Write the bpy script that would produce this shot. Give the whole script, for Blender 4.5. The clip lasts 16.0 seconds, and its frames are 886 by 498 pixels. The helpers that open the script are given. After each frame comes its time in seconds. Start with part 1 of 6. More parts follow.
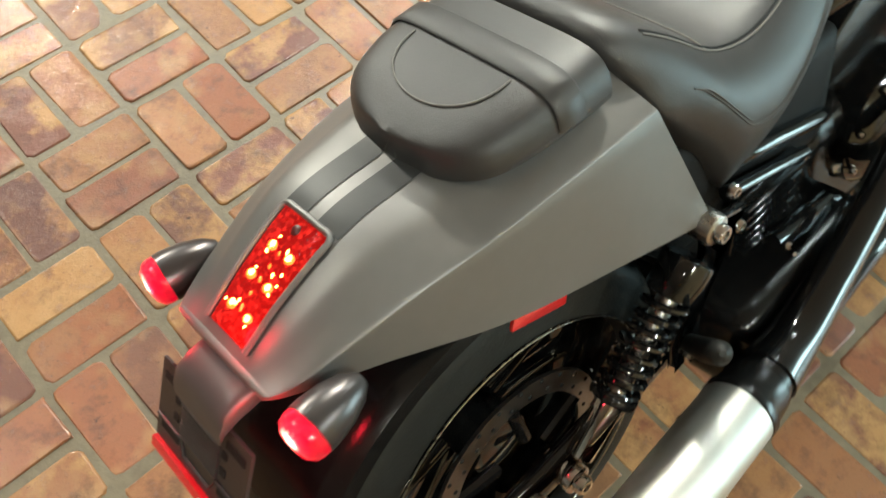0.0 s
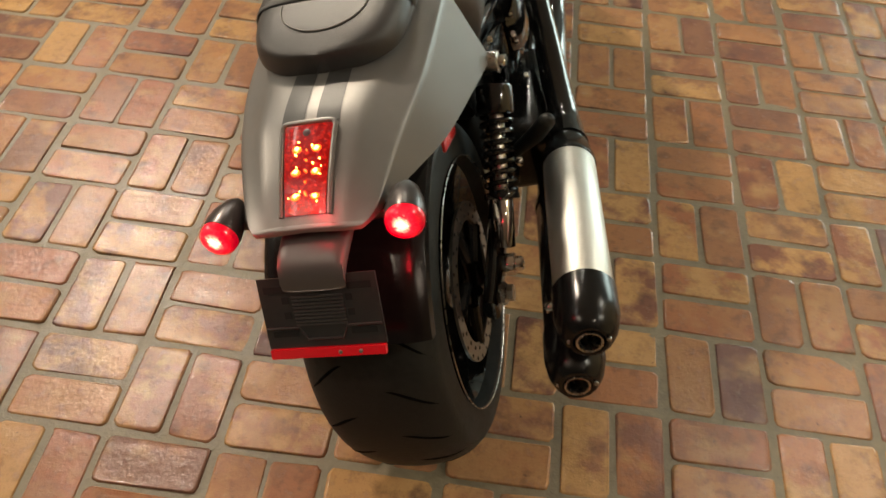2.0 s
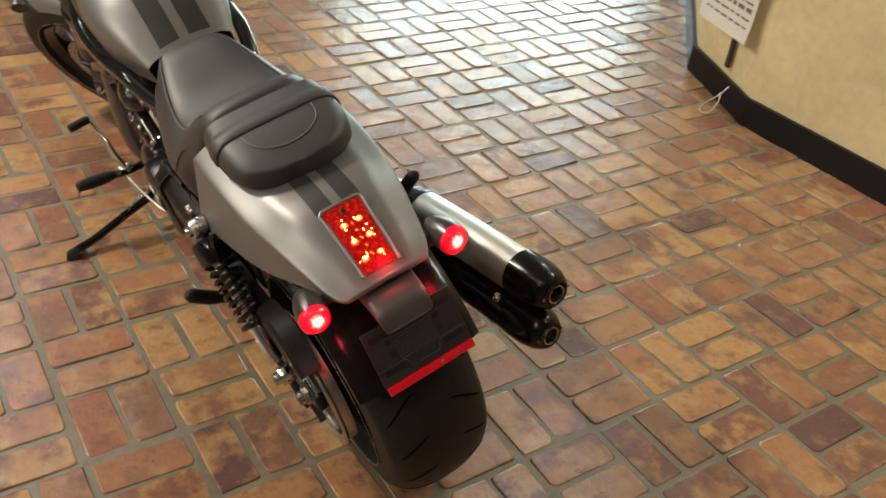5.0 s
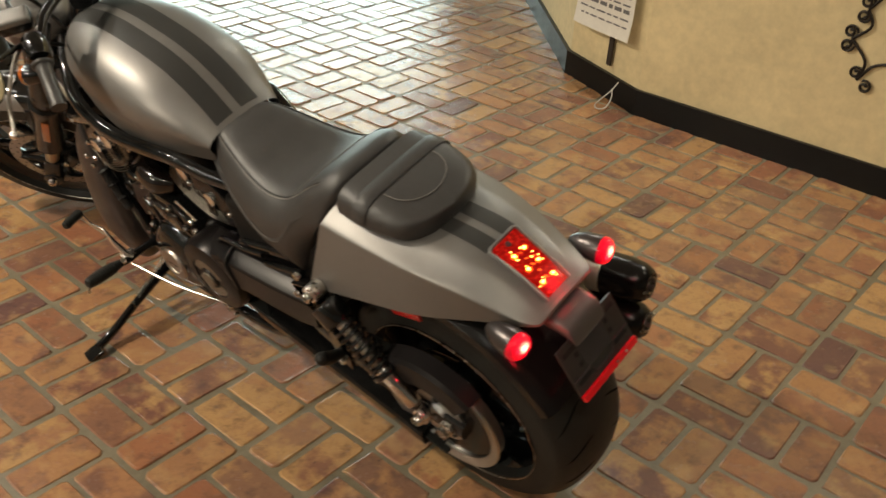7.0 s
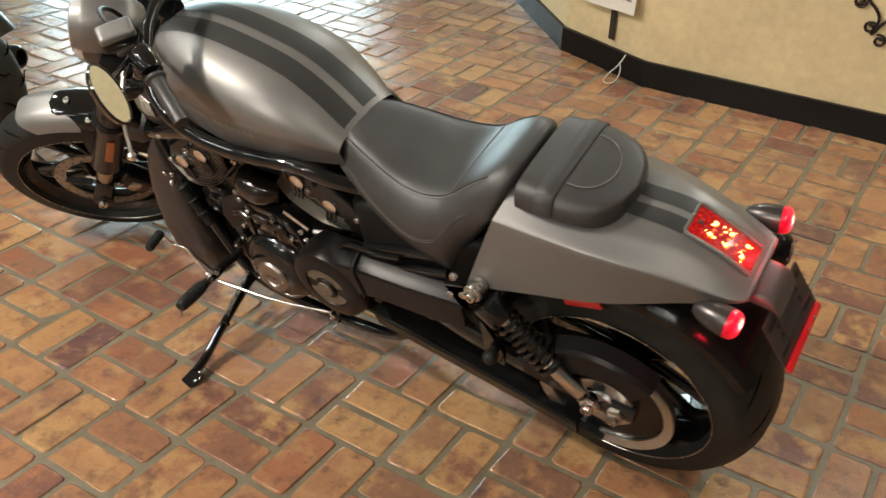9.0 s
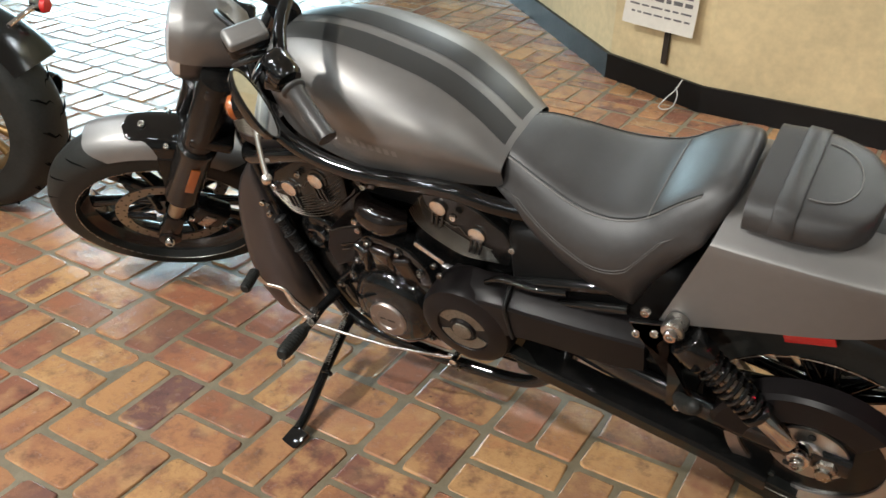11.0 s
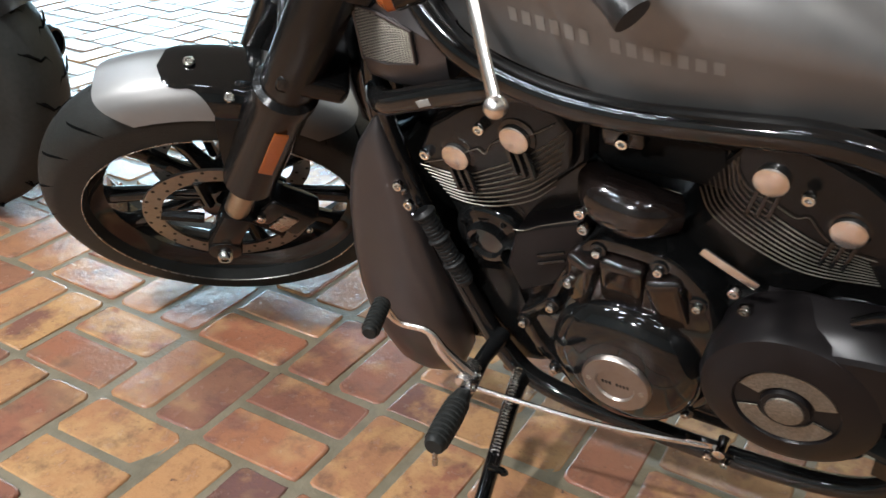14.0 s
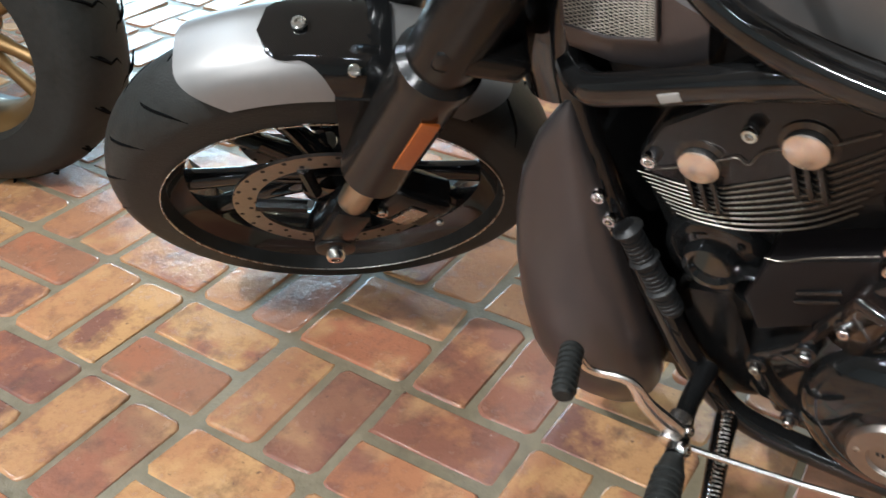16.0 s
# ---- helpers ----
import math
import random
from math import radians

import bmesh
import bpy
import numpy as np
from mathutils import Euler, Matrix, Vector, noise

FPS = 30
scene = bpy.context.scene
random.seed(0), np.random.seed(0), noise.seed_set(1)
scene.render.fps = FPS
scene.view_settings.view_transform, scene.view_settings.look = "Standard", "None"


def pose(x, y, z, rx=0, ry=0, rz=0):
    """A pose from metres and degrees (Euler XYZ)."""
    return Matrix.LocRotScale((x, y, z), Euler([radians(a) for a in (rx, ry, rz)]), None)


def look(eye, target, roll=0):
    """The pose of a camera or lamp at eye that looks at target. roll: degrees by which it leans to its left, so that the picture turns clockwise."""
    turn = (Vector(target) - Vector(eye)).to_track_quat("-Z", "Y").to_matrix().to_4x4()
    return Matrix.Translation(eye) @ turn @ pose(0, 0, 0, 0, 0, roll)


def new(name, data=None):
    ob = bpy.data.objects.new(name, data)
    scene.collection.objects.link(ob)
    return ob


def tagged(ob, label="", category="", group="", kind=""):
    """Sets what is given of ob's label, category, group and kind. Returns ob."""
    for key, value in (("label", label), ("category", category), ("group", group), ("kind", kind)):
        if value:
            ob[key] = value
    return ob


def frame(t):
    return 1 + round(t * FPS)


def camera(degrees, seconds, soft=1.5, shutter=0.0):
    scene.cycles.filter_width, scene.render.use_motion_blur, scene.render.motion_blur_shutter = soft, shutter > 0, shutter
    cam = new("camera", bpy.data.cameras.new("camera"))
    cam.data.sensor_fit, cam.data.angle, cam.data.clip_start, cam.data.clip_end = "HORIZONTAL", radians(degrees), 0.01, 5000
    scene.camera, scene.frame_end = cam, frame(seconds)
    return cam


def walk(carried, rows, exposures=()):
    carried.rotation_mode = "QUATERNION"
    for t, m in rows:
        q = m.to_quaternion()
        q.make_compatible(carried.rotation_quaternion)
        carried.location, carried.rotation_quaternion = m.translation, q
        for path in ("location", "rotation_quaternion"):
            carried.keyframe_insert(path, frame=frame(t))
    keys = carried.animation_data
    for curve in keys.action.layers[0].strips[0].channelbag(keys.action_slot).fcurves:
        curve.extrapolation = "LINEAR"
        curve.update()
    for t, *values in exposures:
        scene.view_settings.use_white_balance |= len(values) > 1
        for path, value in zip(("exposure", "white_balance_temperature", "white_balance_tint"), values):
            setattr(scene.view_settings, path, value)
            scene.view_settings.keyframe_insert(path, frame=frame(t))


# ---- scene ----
cam = camera(52.7, 16.0, 1.5, 0.45)
PATH = [
    (0, (-0.353, -0.198, 1.516), (0.381, 0.469, -0.22), 6.4),
    (0.5, (-0.519, -0.196, 1.544), (0.395, 0.359, -0.147), 7.1),
    (1, (-0.698, -0.132, 1.557), (0.429, 0.201, -0.062), 5.5),
    (1.5, (-0.89, -0.093, 1.56), (0.381, 0.114, 0.03), 5.9),
    (2, (-1.069, -0.063, 1.578), (0.289, 0.021, 0.113), 5.1),
    (2.5, (-1.153, 0.027, 1.594), (0.277, -0.037, 0.197), 6.5),
    (3, (-1.187, 0.193, 1.595), (0.249, -0.092, 0.233), 5.9),
    (3.5, (-1.23, 0.337, 1.593), (0.236, -0.094, 0.302), 6.7),
    (4, (-1.286, 0.496, 1.587), (0.144, -0.085, 0.315), 5.9),
    (4.5, (-1.317, 0.641, 1.585), (0.078, -0.133, 0.38), 7.2),
    (4.7, (-1.306, 0.716, 1.577), (0.072, -0.148, 0.413), 7.0),
    (6.8, (-0.96, 1.295, 1.601), (0.122, -0.021, 0.554), 5.0),
    (7, (-0.917, 1.372, 1.599), (0.151, 0.037, 0.561), 3.7),
    (7.5, (-0.812, 1.491, 1.594), (0.257, 0.166, 0.545), 2.4),
    (8, (-0.721, 1.523, 1.587), (0.353, 0.199, 0.541), 2.2),
    (8.5, (-0.62, 1.555, 1.573), (0.367, 0.178, 0.51), 1.7),
    (9, (-0.493, 1.632, 1.566), (0.42, 0.2, 0.509), 1.5),
    (9.5, (-0.312, 1.732, 1.541), (0.543, 0.254, 0.5), 0.7),
    (10, (-0.199, 1.754, 1.508), (0.648, 0.238, 0.517), 1.5),
    (10.2, (-0.168, 1.732, 1.493), (0.712, 0.229, 0.512), 1.3),
    (12.3, (0.247, 1.542, 1.261), (1.084, 0.003, 0.296), 2.7),
    (12.5, (0.298, 1.494, 1.246), (1.155, -0.027, 0.27), 2.9),
    (13, (0.406, 1.357, 1.159), (1.326, -0.138, 0.201), 2.6),
    (13.5, (0.515, 1.27, 1.051), (1.433, -0.24, 0.114), 2.0),
    (14, (0.632, 1.199, 0.972), (1.522, -0.33, 0.04), 1.3),
    (14.5, (0.731, 1.155, 0.953), (1.564, -0.387, -0.01), 0.7),
    (15, (0.824, 1.124, 0.954), (1.69, -0.371, -0.053), -1.4),
    (15.5, (0.896, 1.054, 0.938), (1.764, -0.382, -0.151), -2.1),
    (16, (0.96, 0.997, 0.938), (1.863, -0.395, -0.179), -1.1),
]
walk(cam, [(t, look(eye, target, roll)) for t, eye, target, roll in PATH], [(0, 0.70, 6350, 0), (1, 0.45, 6500, 8), (2.0, 0.0, 7700, 11), (3.0, 0.1, 5900, -2), (4.5, 0.05, 6600, 7), (7, -0.15, 7500, 8), (8.5, 0.08, 6900, 9), (10, 0.31, 6300, 7), (13, 0.35, 5800, 8), (14, 0.45, 5700, 8), (15, 0.52, 5600, 7), (16, 0.6, 5600, 7)])

# ---- light ----
world = bpy.data.worlds.new("showroom_air")
scene.world = world
world.use_nodes = True
world.node_tree.nodes["Background"].inputs[0].default_value = (0.9, 0.95, 1.0, 1)
world.node_tree.nodes["Background"].inputs[1].default_value = 0.05
CEIL = 3.1


def lamp(name, kind, m, energy, colour, size=0.1, spot=90):
    d = bpy.data.lights.new(name, kind)
    d.energy, d.color = energy, colour
    if kind == "AREA":
        d.shape, d.size, d.size_y = "RECTANGLE", size[0], size[1]
    else:
        d.shadow_soft_size = size
    if kind == "SPOT":
        d.spot_size, d.spot_blend = radians(spot), 0.6
    ob = new(name, d)
    ob.matrix_world = m
    return ob


WARM = (1.0, 0.92, 0.82)
# ceiling downlights: place, aim, watts, cone
SPOTS = [((2.5, 2.1), (0.9, 0.6), 380, 100), ((0.9, 5.9), (0.9, 0.4), 430, 70), ((-1.5, 1.9), (0.0, 0.5), 55, 100), ((0.1, -1.35), (0.1, -2.4), 28, 100), ((-1.8, -1.2), (-0.4, -0.3), 22, 100)]
for (sx, sy), (ax, ay), w, cone in SPOTS:
    lamp("downlight_lamp", "SPOT", look((sx, sy, CEIL - 0.1), (ax, ay, 0)), w, WARM, 0.08, cone)

# rows of slim ceiling panels on either side
for px_, py_, w in ((3.4, 0.75, 24), (5.2, 0.70, 28), (-1.2, 2.6, 5), (0.4, 2.6, 5), (2.0, 2.6, 14), (3.6, 2.6, 14), (-0.6, -2.2, 28), (1.6, -2.2, 28), (0.4, 4.6, 8), (2.4, 4.6, 20)):
    lamp("ceiling_panel_lamp", "AREA", look((px_, py_, CEIL - 0.03), (px_, py_ + 0.001, 0)), w, (0.92, 0.98, 0.98), (0.55, 0.12))

# the lit turn signals and tail light throw red light on what is round them
for sx, sy, sz, w in ((-0.285, 0.312, 0.640, 0.30), (-0.280, 0.050, 0.722, 0.30), (-0.245, 0.175, 0.745, 0.10)):
    lamp("signal_lamp", "POINT", pose(sx, sy, sz), w, (1.0, 0.015, 0.04), 0.015)

# ---- materials ----


def material(name, colour, rough=0.5, metal=0.0, var=0.0, scale=8.0, bump=0.0, bump_scale=60.0, rough_var=0.0, coat=0.0, spec=0.5, emit=None, emit_power=0.0, random_tint=0.0):
    """A surface with colour variation at a large and a small scale, uneven gloss and fine relief."""
    m = bpy.data.materials.new(name)
    m.use_nodes = True
    nt = m.node_tree
    N, K = nt.nodes, nt.links
    b = N["Principled BSDF"]
    b.inputs["Base Color"].default_value = (*colour, 1)
    b.inputs["Roughness"].default_value = rough
    b.inputs["Metallic"].default_value = metal
    b.inputs["Coat Weight"].default_value = coat
    b.inputs["Specular IOR Level"].default_value = spec
    if emit:
        b.inputs["Emission Color"].default_value = (*emit, 1)
        b.inputs["Emission Strength"].default_value = emit_power
    tc = N.new("ShaderNodeTexCoord")
    if var or rough_var:
        big, small, mix = N.new("ShaderNodeTexNoise"), N.new("ShaderNodeTexNoise"), N.new("ShaderNodeMath")
        big.inputs["Scale"].default_value, small.inputs["Scale"].default_value = scale, scale * 9
        for n in (big, small):
            n.inputs["Detail"].default_value = 4
            K.new(tc.outputs["Object"], n.inputs["Vector"])
        mix.operation = "ADD"
        K.new(big.outputs[0], mix.inputs[0])
        K.new(small.outputs[0], mix.inputs[1])
        if var:
            mr = N.new("ShaderNodeMapRange")
            mr.inputs["From Min"].default_value, mr.inputs["From Max"].default_value = 0.6, 1.4
            mr.inputs["To Min"].default_value, mr.inputs["To Max"].default_value = 1 - var, 1 + var
            K.new(mix.outputs[0], mr.inputs["Value"])
            hs = N.new("ShaderNodeHueSaturation")
            hs.inputs["Color"].default_value = (*colour, 1)
            K.new(mr.outputs[0], hs.inputs["Value"])
            K.new(hs.outputs[0], b.inputs["Base Color"])
        if rough_var:
            rr = N.new("ShaderNodeMapRange")
            rr.inputs["From Min"].default_value, rr.inputs["From Max"].default_value = 0.6, 1.4
            rr.inputs["To Min"].default_value, rr.inputs["To Max"].default_value = max(rough - rough_var, 0.03), rough + rough_var
            K.new(mix.outputs[0], rr.inputs["Value"])
            K.new(rr.outputs[0], b.inputs["Roughness"])
    if bump:
        n, bp = N.new("ShaderNodeTexNoise"), N.new("ShaderNodeBump")
        n.inputs["Scale"].default_value, n.inputs["Detail"].default_value = bump_scale, 3
        K.new(tc.outputs["Object"], n.inputs["Vector"])
        bp.inputs["Strength"].default_value, bp.inputs["Distance"].default_value = bump, 0.002
        K.new(n.outputs[0], bp.inputs["Height"])
        K.new(bp.outputs[0], b.inputs["Normal"])
    return m


PAINT = material("charcoal_satin_paint", (0.205, 0.197, 0.190), 0.43, 0.60, 0.05, 6, 0.04, 900, 0.03)
STRIPE = material("black_stripe_paint", (0.035, 0.035, 0.034), 0.42, 0.2, 0.06, 6, 0.03, 900, 0.03)
GRIP = material("grey_grip_rubber", (0.060, 0.058, 0.057), 0.42, 0.2, 0.1, 12, 0.2, 500, 0.06)
BRONZE = material("machined_fin_and_highlight_line", (0.17, 0.155, 0.13), 0.40, 1.0, 0.1, 12, 0.1, 500, 0.06)
BRACKET = material("mid_grey_satin_paint", (0.125, 0.118, 0.116), 0.44, 0.5, 0.05, 6, 0.04, 900, 0.03)
PAINT_DARK = material("dark_satin_paint", (0.088, 0.078, 0.077), 0.30, 0.72, 0.03, 5, 0.02, 900, 0.012)
LEATHER = material("black_leather", (0.036, 0.0340, 0.0335), 0.44, 0, 0.18, 9, 0.22, 700, 0.06, spec=0.58)
THREAD = material("grey_thread", (0.17, 0.16, 0.15), 0.8)
RUBBER = material("tyre_rubber", (0.0170, 0.0175, 0.0160), 0.50, 0, 0.3, 10, 0.3, 300, 0.08, spec=0.22)
COVER = material("black_brown_satin_paint", (0.010, 0.0084, 0.0086), 0.33, 0.2, 0.1, 8, 0.05, 700, 0.04, spec=0.28)
GLOSS = material("black_gloss_enamel", (0.0060, 0.0060, 0.0060), 0.08, 0, 0.2, 7, 0.03, 60, 0.03, coat=0.45, spec=0.45)
SATIN = material("black_satin_enamel", (0.0070, 0.0068, 0.0066), 0.19, 0, 0.3, 9, 0.12, 300, 0.07, spec=0.34)
SHADE = material("dull_black_filler", (0.006, 0.006, 0.006), 0.6, 0, 0.2, 9, 0.2, 300, spec=0.2)
HOLDER = material("dark_grey_plate_plastic", (0.030, 0.029, 0.029), 0.36, 0, 0.15, 9, 0.2, 400, 0.05)
PLASTIC = material("black_moulded_plastic", (0.012, 0.012, 0.012), 0.45, 0, 0.2, 9, 0.2, 500, 0.06, spec=0.35)
CHROME = material("polished_chrome", (0.78, 0.76, 0.73), 0.08, 1.0, 0.05, 9, 0.02, 80, 0.03)
STEEL = material("brushed_steel", (0.52, 0.50, 0.46), 0.28, 1.0, 0.10, 12, 0.15, 400, 0.08)
ALU = material("satin_aluminium", (0.60, 0.58, 0.54), 0.34, 1.0, 0.08, 10, 0.12, 500, 0.06)
CAPM = material("polished_cap_alloy", (0.86, 0.81, 0.76), 0.27, 1.0, 0.06, 14)
GOLD = material("champagne_alloy", (0.45, 0.38, 0.28), 0.38, 1.0, 0.12, 10, 0.1, 300, 0.06)
DISC = material("brake_steel", (0.30, 0.27, 0.24), 0.34, 1.0, 0.15, 14, 0.2, 500, 0.08)
AMBER = material("amber_reflector", (0.34, 0.085, 0.014), 0.18, 0, 0.1, 30, 0.2, 700, coat=0.5)
REDREF = material("red_reflector", (0.55, 0.02, 0.02), 0.2, 0, 0.1, 30, 0.25, 700, coat=0.5)


def glow_lens(name, colour, cells, low, high, cut, rough=0.10):
    """A lit red lens whose facets glow unevenly, as cut glass before a lamp does."""
    m = material(name, colour, rough, 0, 0.1, 40, 0.5, 150, coat=0.2)
    N, K = m.node_tree.nodes, m.node_tree.links
    b = N["Principled BSDF"]
    tc, vo, mr, ramp = N.new("ShaderNodeTexCoord"), N.new("ShaderNodeTexVoronoi"), N.new("ShaderNodeMapRange"), N.new("ShaderNodeValToRGB")
    vo.inputs["Scale"].default_value = cells
    K.new(tc.outputs["Object"], vo.inputs["Vector"])
    K.new(vo.outputs["Color"], mr.inputs["Value"])
    mr.inputs["From Min"].default_value, mr.inputs["To Min"].default_value, mr.inputs["To Max"].default_value = cut, low, high
    K.new(mr.outputs[0], b.inputs["Emission Strength"])
    K.new(vo.outputs["Color"], ramp.inputs[0])
    ramp.color_ramp.elements[0].color, ramp.color_ramp.elements[1].color = (1.0, 0.002, 0.008, 1), (1.0, 0.03, 0.02, 1)
    K.new(ramp.outputs[0], b.inputs["Emission Color"])
    return m


def lamp_lens(name, stops, cells, jitter):
    """A lit lens, white-hot before its bulb and deep red towards the rim. stops: way out from the middle, colour, power."""
    m = material(name, (0.28, 0.003, 0.008), 0.12, 0, 0.1, 40, 0.4, 150, coat=0.3)
    N, K = m.node_tree.nodes, m.node_tree.links
    b = N["Principled BSDF"]
    tc, off, far = N.new("ShaderNodeTexCoord"), N.new("ShaderNodeVectorMath"), N.new("ShaderNodeVectorMath")
    off.operation, far.operation = "MULTIPLY_ADD", "LENGTH"
    off.inputs[1].default_value, off.inputs[2].default_value = (0, 1.8, 1.6), (0, -0.9, -1.0)
    K.new(tc.outputs["Generated"], off.inputs[0])
    K.new(off.outputs[0], far.inputs[0])
    vo, wob = N.new("ShaderNodeTexVoronoi"), N.new("ShaderNodeMath")
    vo.inputs["Scale"].default_value = cells
    K.new(tc.outputs["Object"], vo.inputs["Vector"])
    wob.operation = "MULTIPLY_ADD"
    wob.inputs[1].default_value = jitter
    K.new(vo.outputs["Color"], wob.inputs[0])
    K.new(far.outputs["Value"], wob.inputs[2])
    hue, power = N.new("ShaderNodeValToRGB"), N.new("ShaderNodeValToRGB")
    for ramp, pick in ((hue, lambda q: (*q[1], 1)), (power, lambda q: (q[2] / 20,) * 3 + (1,))):
        e = ramp.color_ramp.elements
        e[0].position, e[0].color = stops[0][0], pick(stops[0])
        e[1].position, e[1].color = stops[-1][0], pick(stops[-1])
        for q in stops[1:-1]:
            e.new(q[0]).color = pick(q)
        K.new(wob.outputs[0], ramp.inputs[0])
    gain = N.new("ShaderNodeMath")
    gain.operation = "MULTIPLY"
    gain.inputs[1].default_value = 20
    K.new(power.outputs[0], gain.inputs[0])
    K.new(hue.outputs[0], b.inputs["Emission Color"])
    K.new(gain.outputs[0], b.inputs["Emission Strength"])
    return m


LENS = glow_lens("tail_lens_red", (0.22, 0.002, 0.002), 260, 0.10, 0.62, 0.45)
LENS_SIG = lamp_lens("signal_lens_red", [(0.0, (1.0, 0.62, 0.45), 9.0), (0.34, (1.0, 0.34, 0.24), 3.6), (0.50, (1.0, 0.02, 0.04), 1.8), (0.76, (1.0, 0.001, 0.03), 0.8), (1.0, (0.9, 0.001, 0.03), 0.4)], 240, 0.18)
DIODE = material("lit_diode", (1, 0.3, 0.08), 0.3, emit=(1.0, 0.45, 0.08), emit_power=14.0)
# the diodes' surrounds emit light themselves, in place of reflecting it
DIODE_RING = material("diode_reflector", (0.9, 0.1, 0.03), 0.2, emit=(1.0, 0.10, 0.012), emit_power=2.6)
LOCK = material("dark_red_lens_screw", (0.06, 0.004, 0.004), 0.3, 0, 0.1, 40)
CLEAR = material("clear_lens", (0.8, 0.85, 0.9), 0.05, 0.6, spec=0.8)
MIRROR = material("mirror_glass", (0.85, 0.86, 0.86), 0.02, 1.0)

# ---- mesh tools ----


def V(*a):
    return Vector(a)


def merge(bm, tmp, xf=None):
    if xf is not None:
        tmp.transform(xf)
    me = bpy.data.meshes.new("tmp")
    tmp.to_mesh(me)
    tmp.free()
    bm.from_mesh(me)
    bpy.data.meshes.remove(me)
    return bm


def box(bm, c, s, rot=(0, 0, 0), bevel=0.0, seg=2):
    t = bmesh.new()
    bmesh.ops.create_cube(t, size=1)
    bmesh.ops.scale(t, vec=s, verts=t.verts)
    if bevel:
        bmesh.ops.bevel(t, geom=t.edges[:], offset=bevel, segments=seg, affect="EDGES", profile=0.6)
    return merge(bm, t, pose(*c, *rot))


def frame_of(p0, p1):
    d = (Vector(p1) - Vector(p0))
    return Matrix.Translation(p0) @ d.to_track_quat("Z", "Y").to_matrix().to_4x4(), d.length


def lathe(bm, prof, p0, p1, n=32, arc=360.0, start=0.0):
    """Turns a profile of (radius, height) round the axis from p0 towards p1."""
    m, _ = frame_of(p0, p1)
    t = bmesh.new()
    full = arc > 359
    k = n if full else n + 1
    rings = []
    for i in range(k):
        a = radians(start + arc * i / n)
        rings.append([t.verts.new((r * math.cos(a), r * math.sin(a), h)) for r, h in prof])
    for i in range(n):
        A, B = rings[i], rings[(i + 1) % k]
        for j in range(len(prof) - 1):
            t.faces.new((A[j], B[j], B[j + 1], A[j + 1]))
    bmesh.ops.remove_doubles(t, verts=t.verts, dist=1e-6)
    if not full:
        for ring in (rings[0], rings[-1]):
            vs = [v for v in ring if v.is_valid]
            if len(vs) > 2:
                try:
                    t.faces.new(vs)
                except ValueError:
                    pass
    bmesh.ops.recalc_face_normals(t, faces=t.faces)
    return merge(bm, t, m)


def cyl(bm, p0, p1, r0, r1=None, n=24, bevel=0.0):
    """A solid rod or drum between two points, its rims rounded."""
    L = (Vector(p1) - Vector(p0)).length
    r1 = r0 if r1 is None else r1
    b = bevel or min(r0, r1, L) * 0.08
    prof = [(0, 0), (r0 - b, 0), (r0 - b * 0.3, b * 0.3), (r0, b), (r1, L - b), (r1 - b * 0.3, L - b * 0.3), (r1 - b, L), (0, L)]
    return lathe(bm, prof, p0, p1, n)


def spline(pts, per=8):
    """Points on a smooth curve through pts."""
    P = [Vector(p) for p in pts]
    if len(P) < 3:
        return P
    P = [2 * P[0] - P[1]] + P + [2 * P[-1] - P[-2]]
    out = []
    for i in range(1, len(P) - 2):
        a, b, c, d = P[i - 1:i + 3]
        for k in range(per):
            u = k / per
            out.append(0.5 * ((2 * b) + (c - a) * u + (2 * a - 5 * b + 4 * c - d) * u * u + (3 * b - a - 3 * c + d) * u ** 3))
    return out + [P[-2]]


def tube(bm, pts, r, n=12, per=8, flat=1.0, smooth=True):
    """A bent tube through pts; r: one radius or one for each point; flat squeezes it sideways."""
    path = spline(pts, per) if smooth else [Vector(p) for p in pts]
    rad = [r] * len(path) if isinstance(r, (int, float)) else np.interp(np.linspace(0, len(r) - 1, len(path)), range(len(r)), r).tolist()
    t = bmesh.new()
    up, rings = None, []
    for i, p in enumerate(path):
        d = (path[min(i + 1, len(path) - 1)] - path[max(i - 1, 0)]).normalized()
        if up is None:
            up = d.orthogonal().normalized() if abs(d.y) > 0.9 else d.cross(Vector((0, 1, 0))).normalized()
        up = (up - d * up.dot(d)).normalized()
        side = d.cross(up)
        rings.append([t.verts.new(p + rad[i] * (math.cos(a) * up + flat * math.sin(a) * side)) for a in (2 * math.pi * k / n for k in range(n))])
    for A, B in zip(rings, rings[1:]):
        for k in range(n):
            t.faces.new((A[k], A[(k + 1) % n], B[(k + 1) % n], B[k]))
    t.faces.new(rings[0][::-1])
    t.faces.new(rings[-1])
    bmesh.ops.recalc_face_normals(t, faces=t.faces)
    return merge(bm, t)


def loft(bm, rings, caps=True, closed=True):
    """A skin over rings of points."""
    t = bmesh.new()
    R = [[t.verts.new(p) for p in ring] for ring in rings]
    n = len(R[0])
    for A, B in zip(R, R[1:]):
        for k in range(n if closed else n - 1):
            t.faces.new((A[k], A[(k + 1) % n], B[(k + 1) % n], B[k]))
    if caps and closed:
        t.faces.new(R[0][::-1])
        t.faces.new(R[-1])
    bmesh.ops.recalc_face_normals(t, faces=t.faces)
    return merge(bm, t)


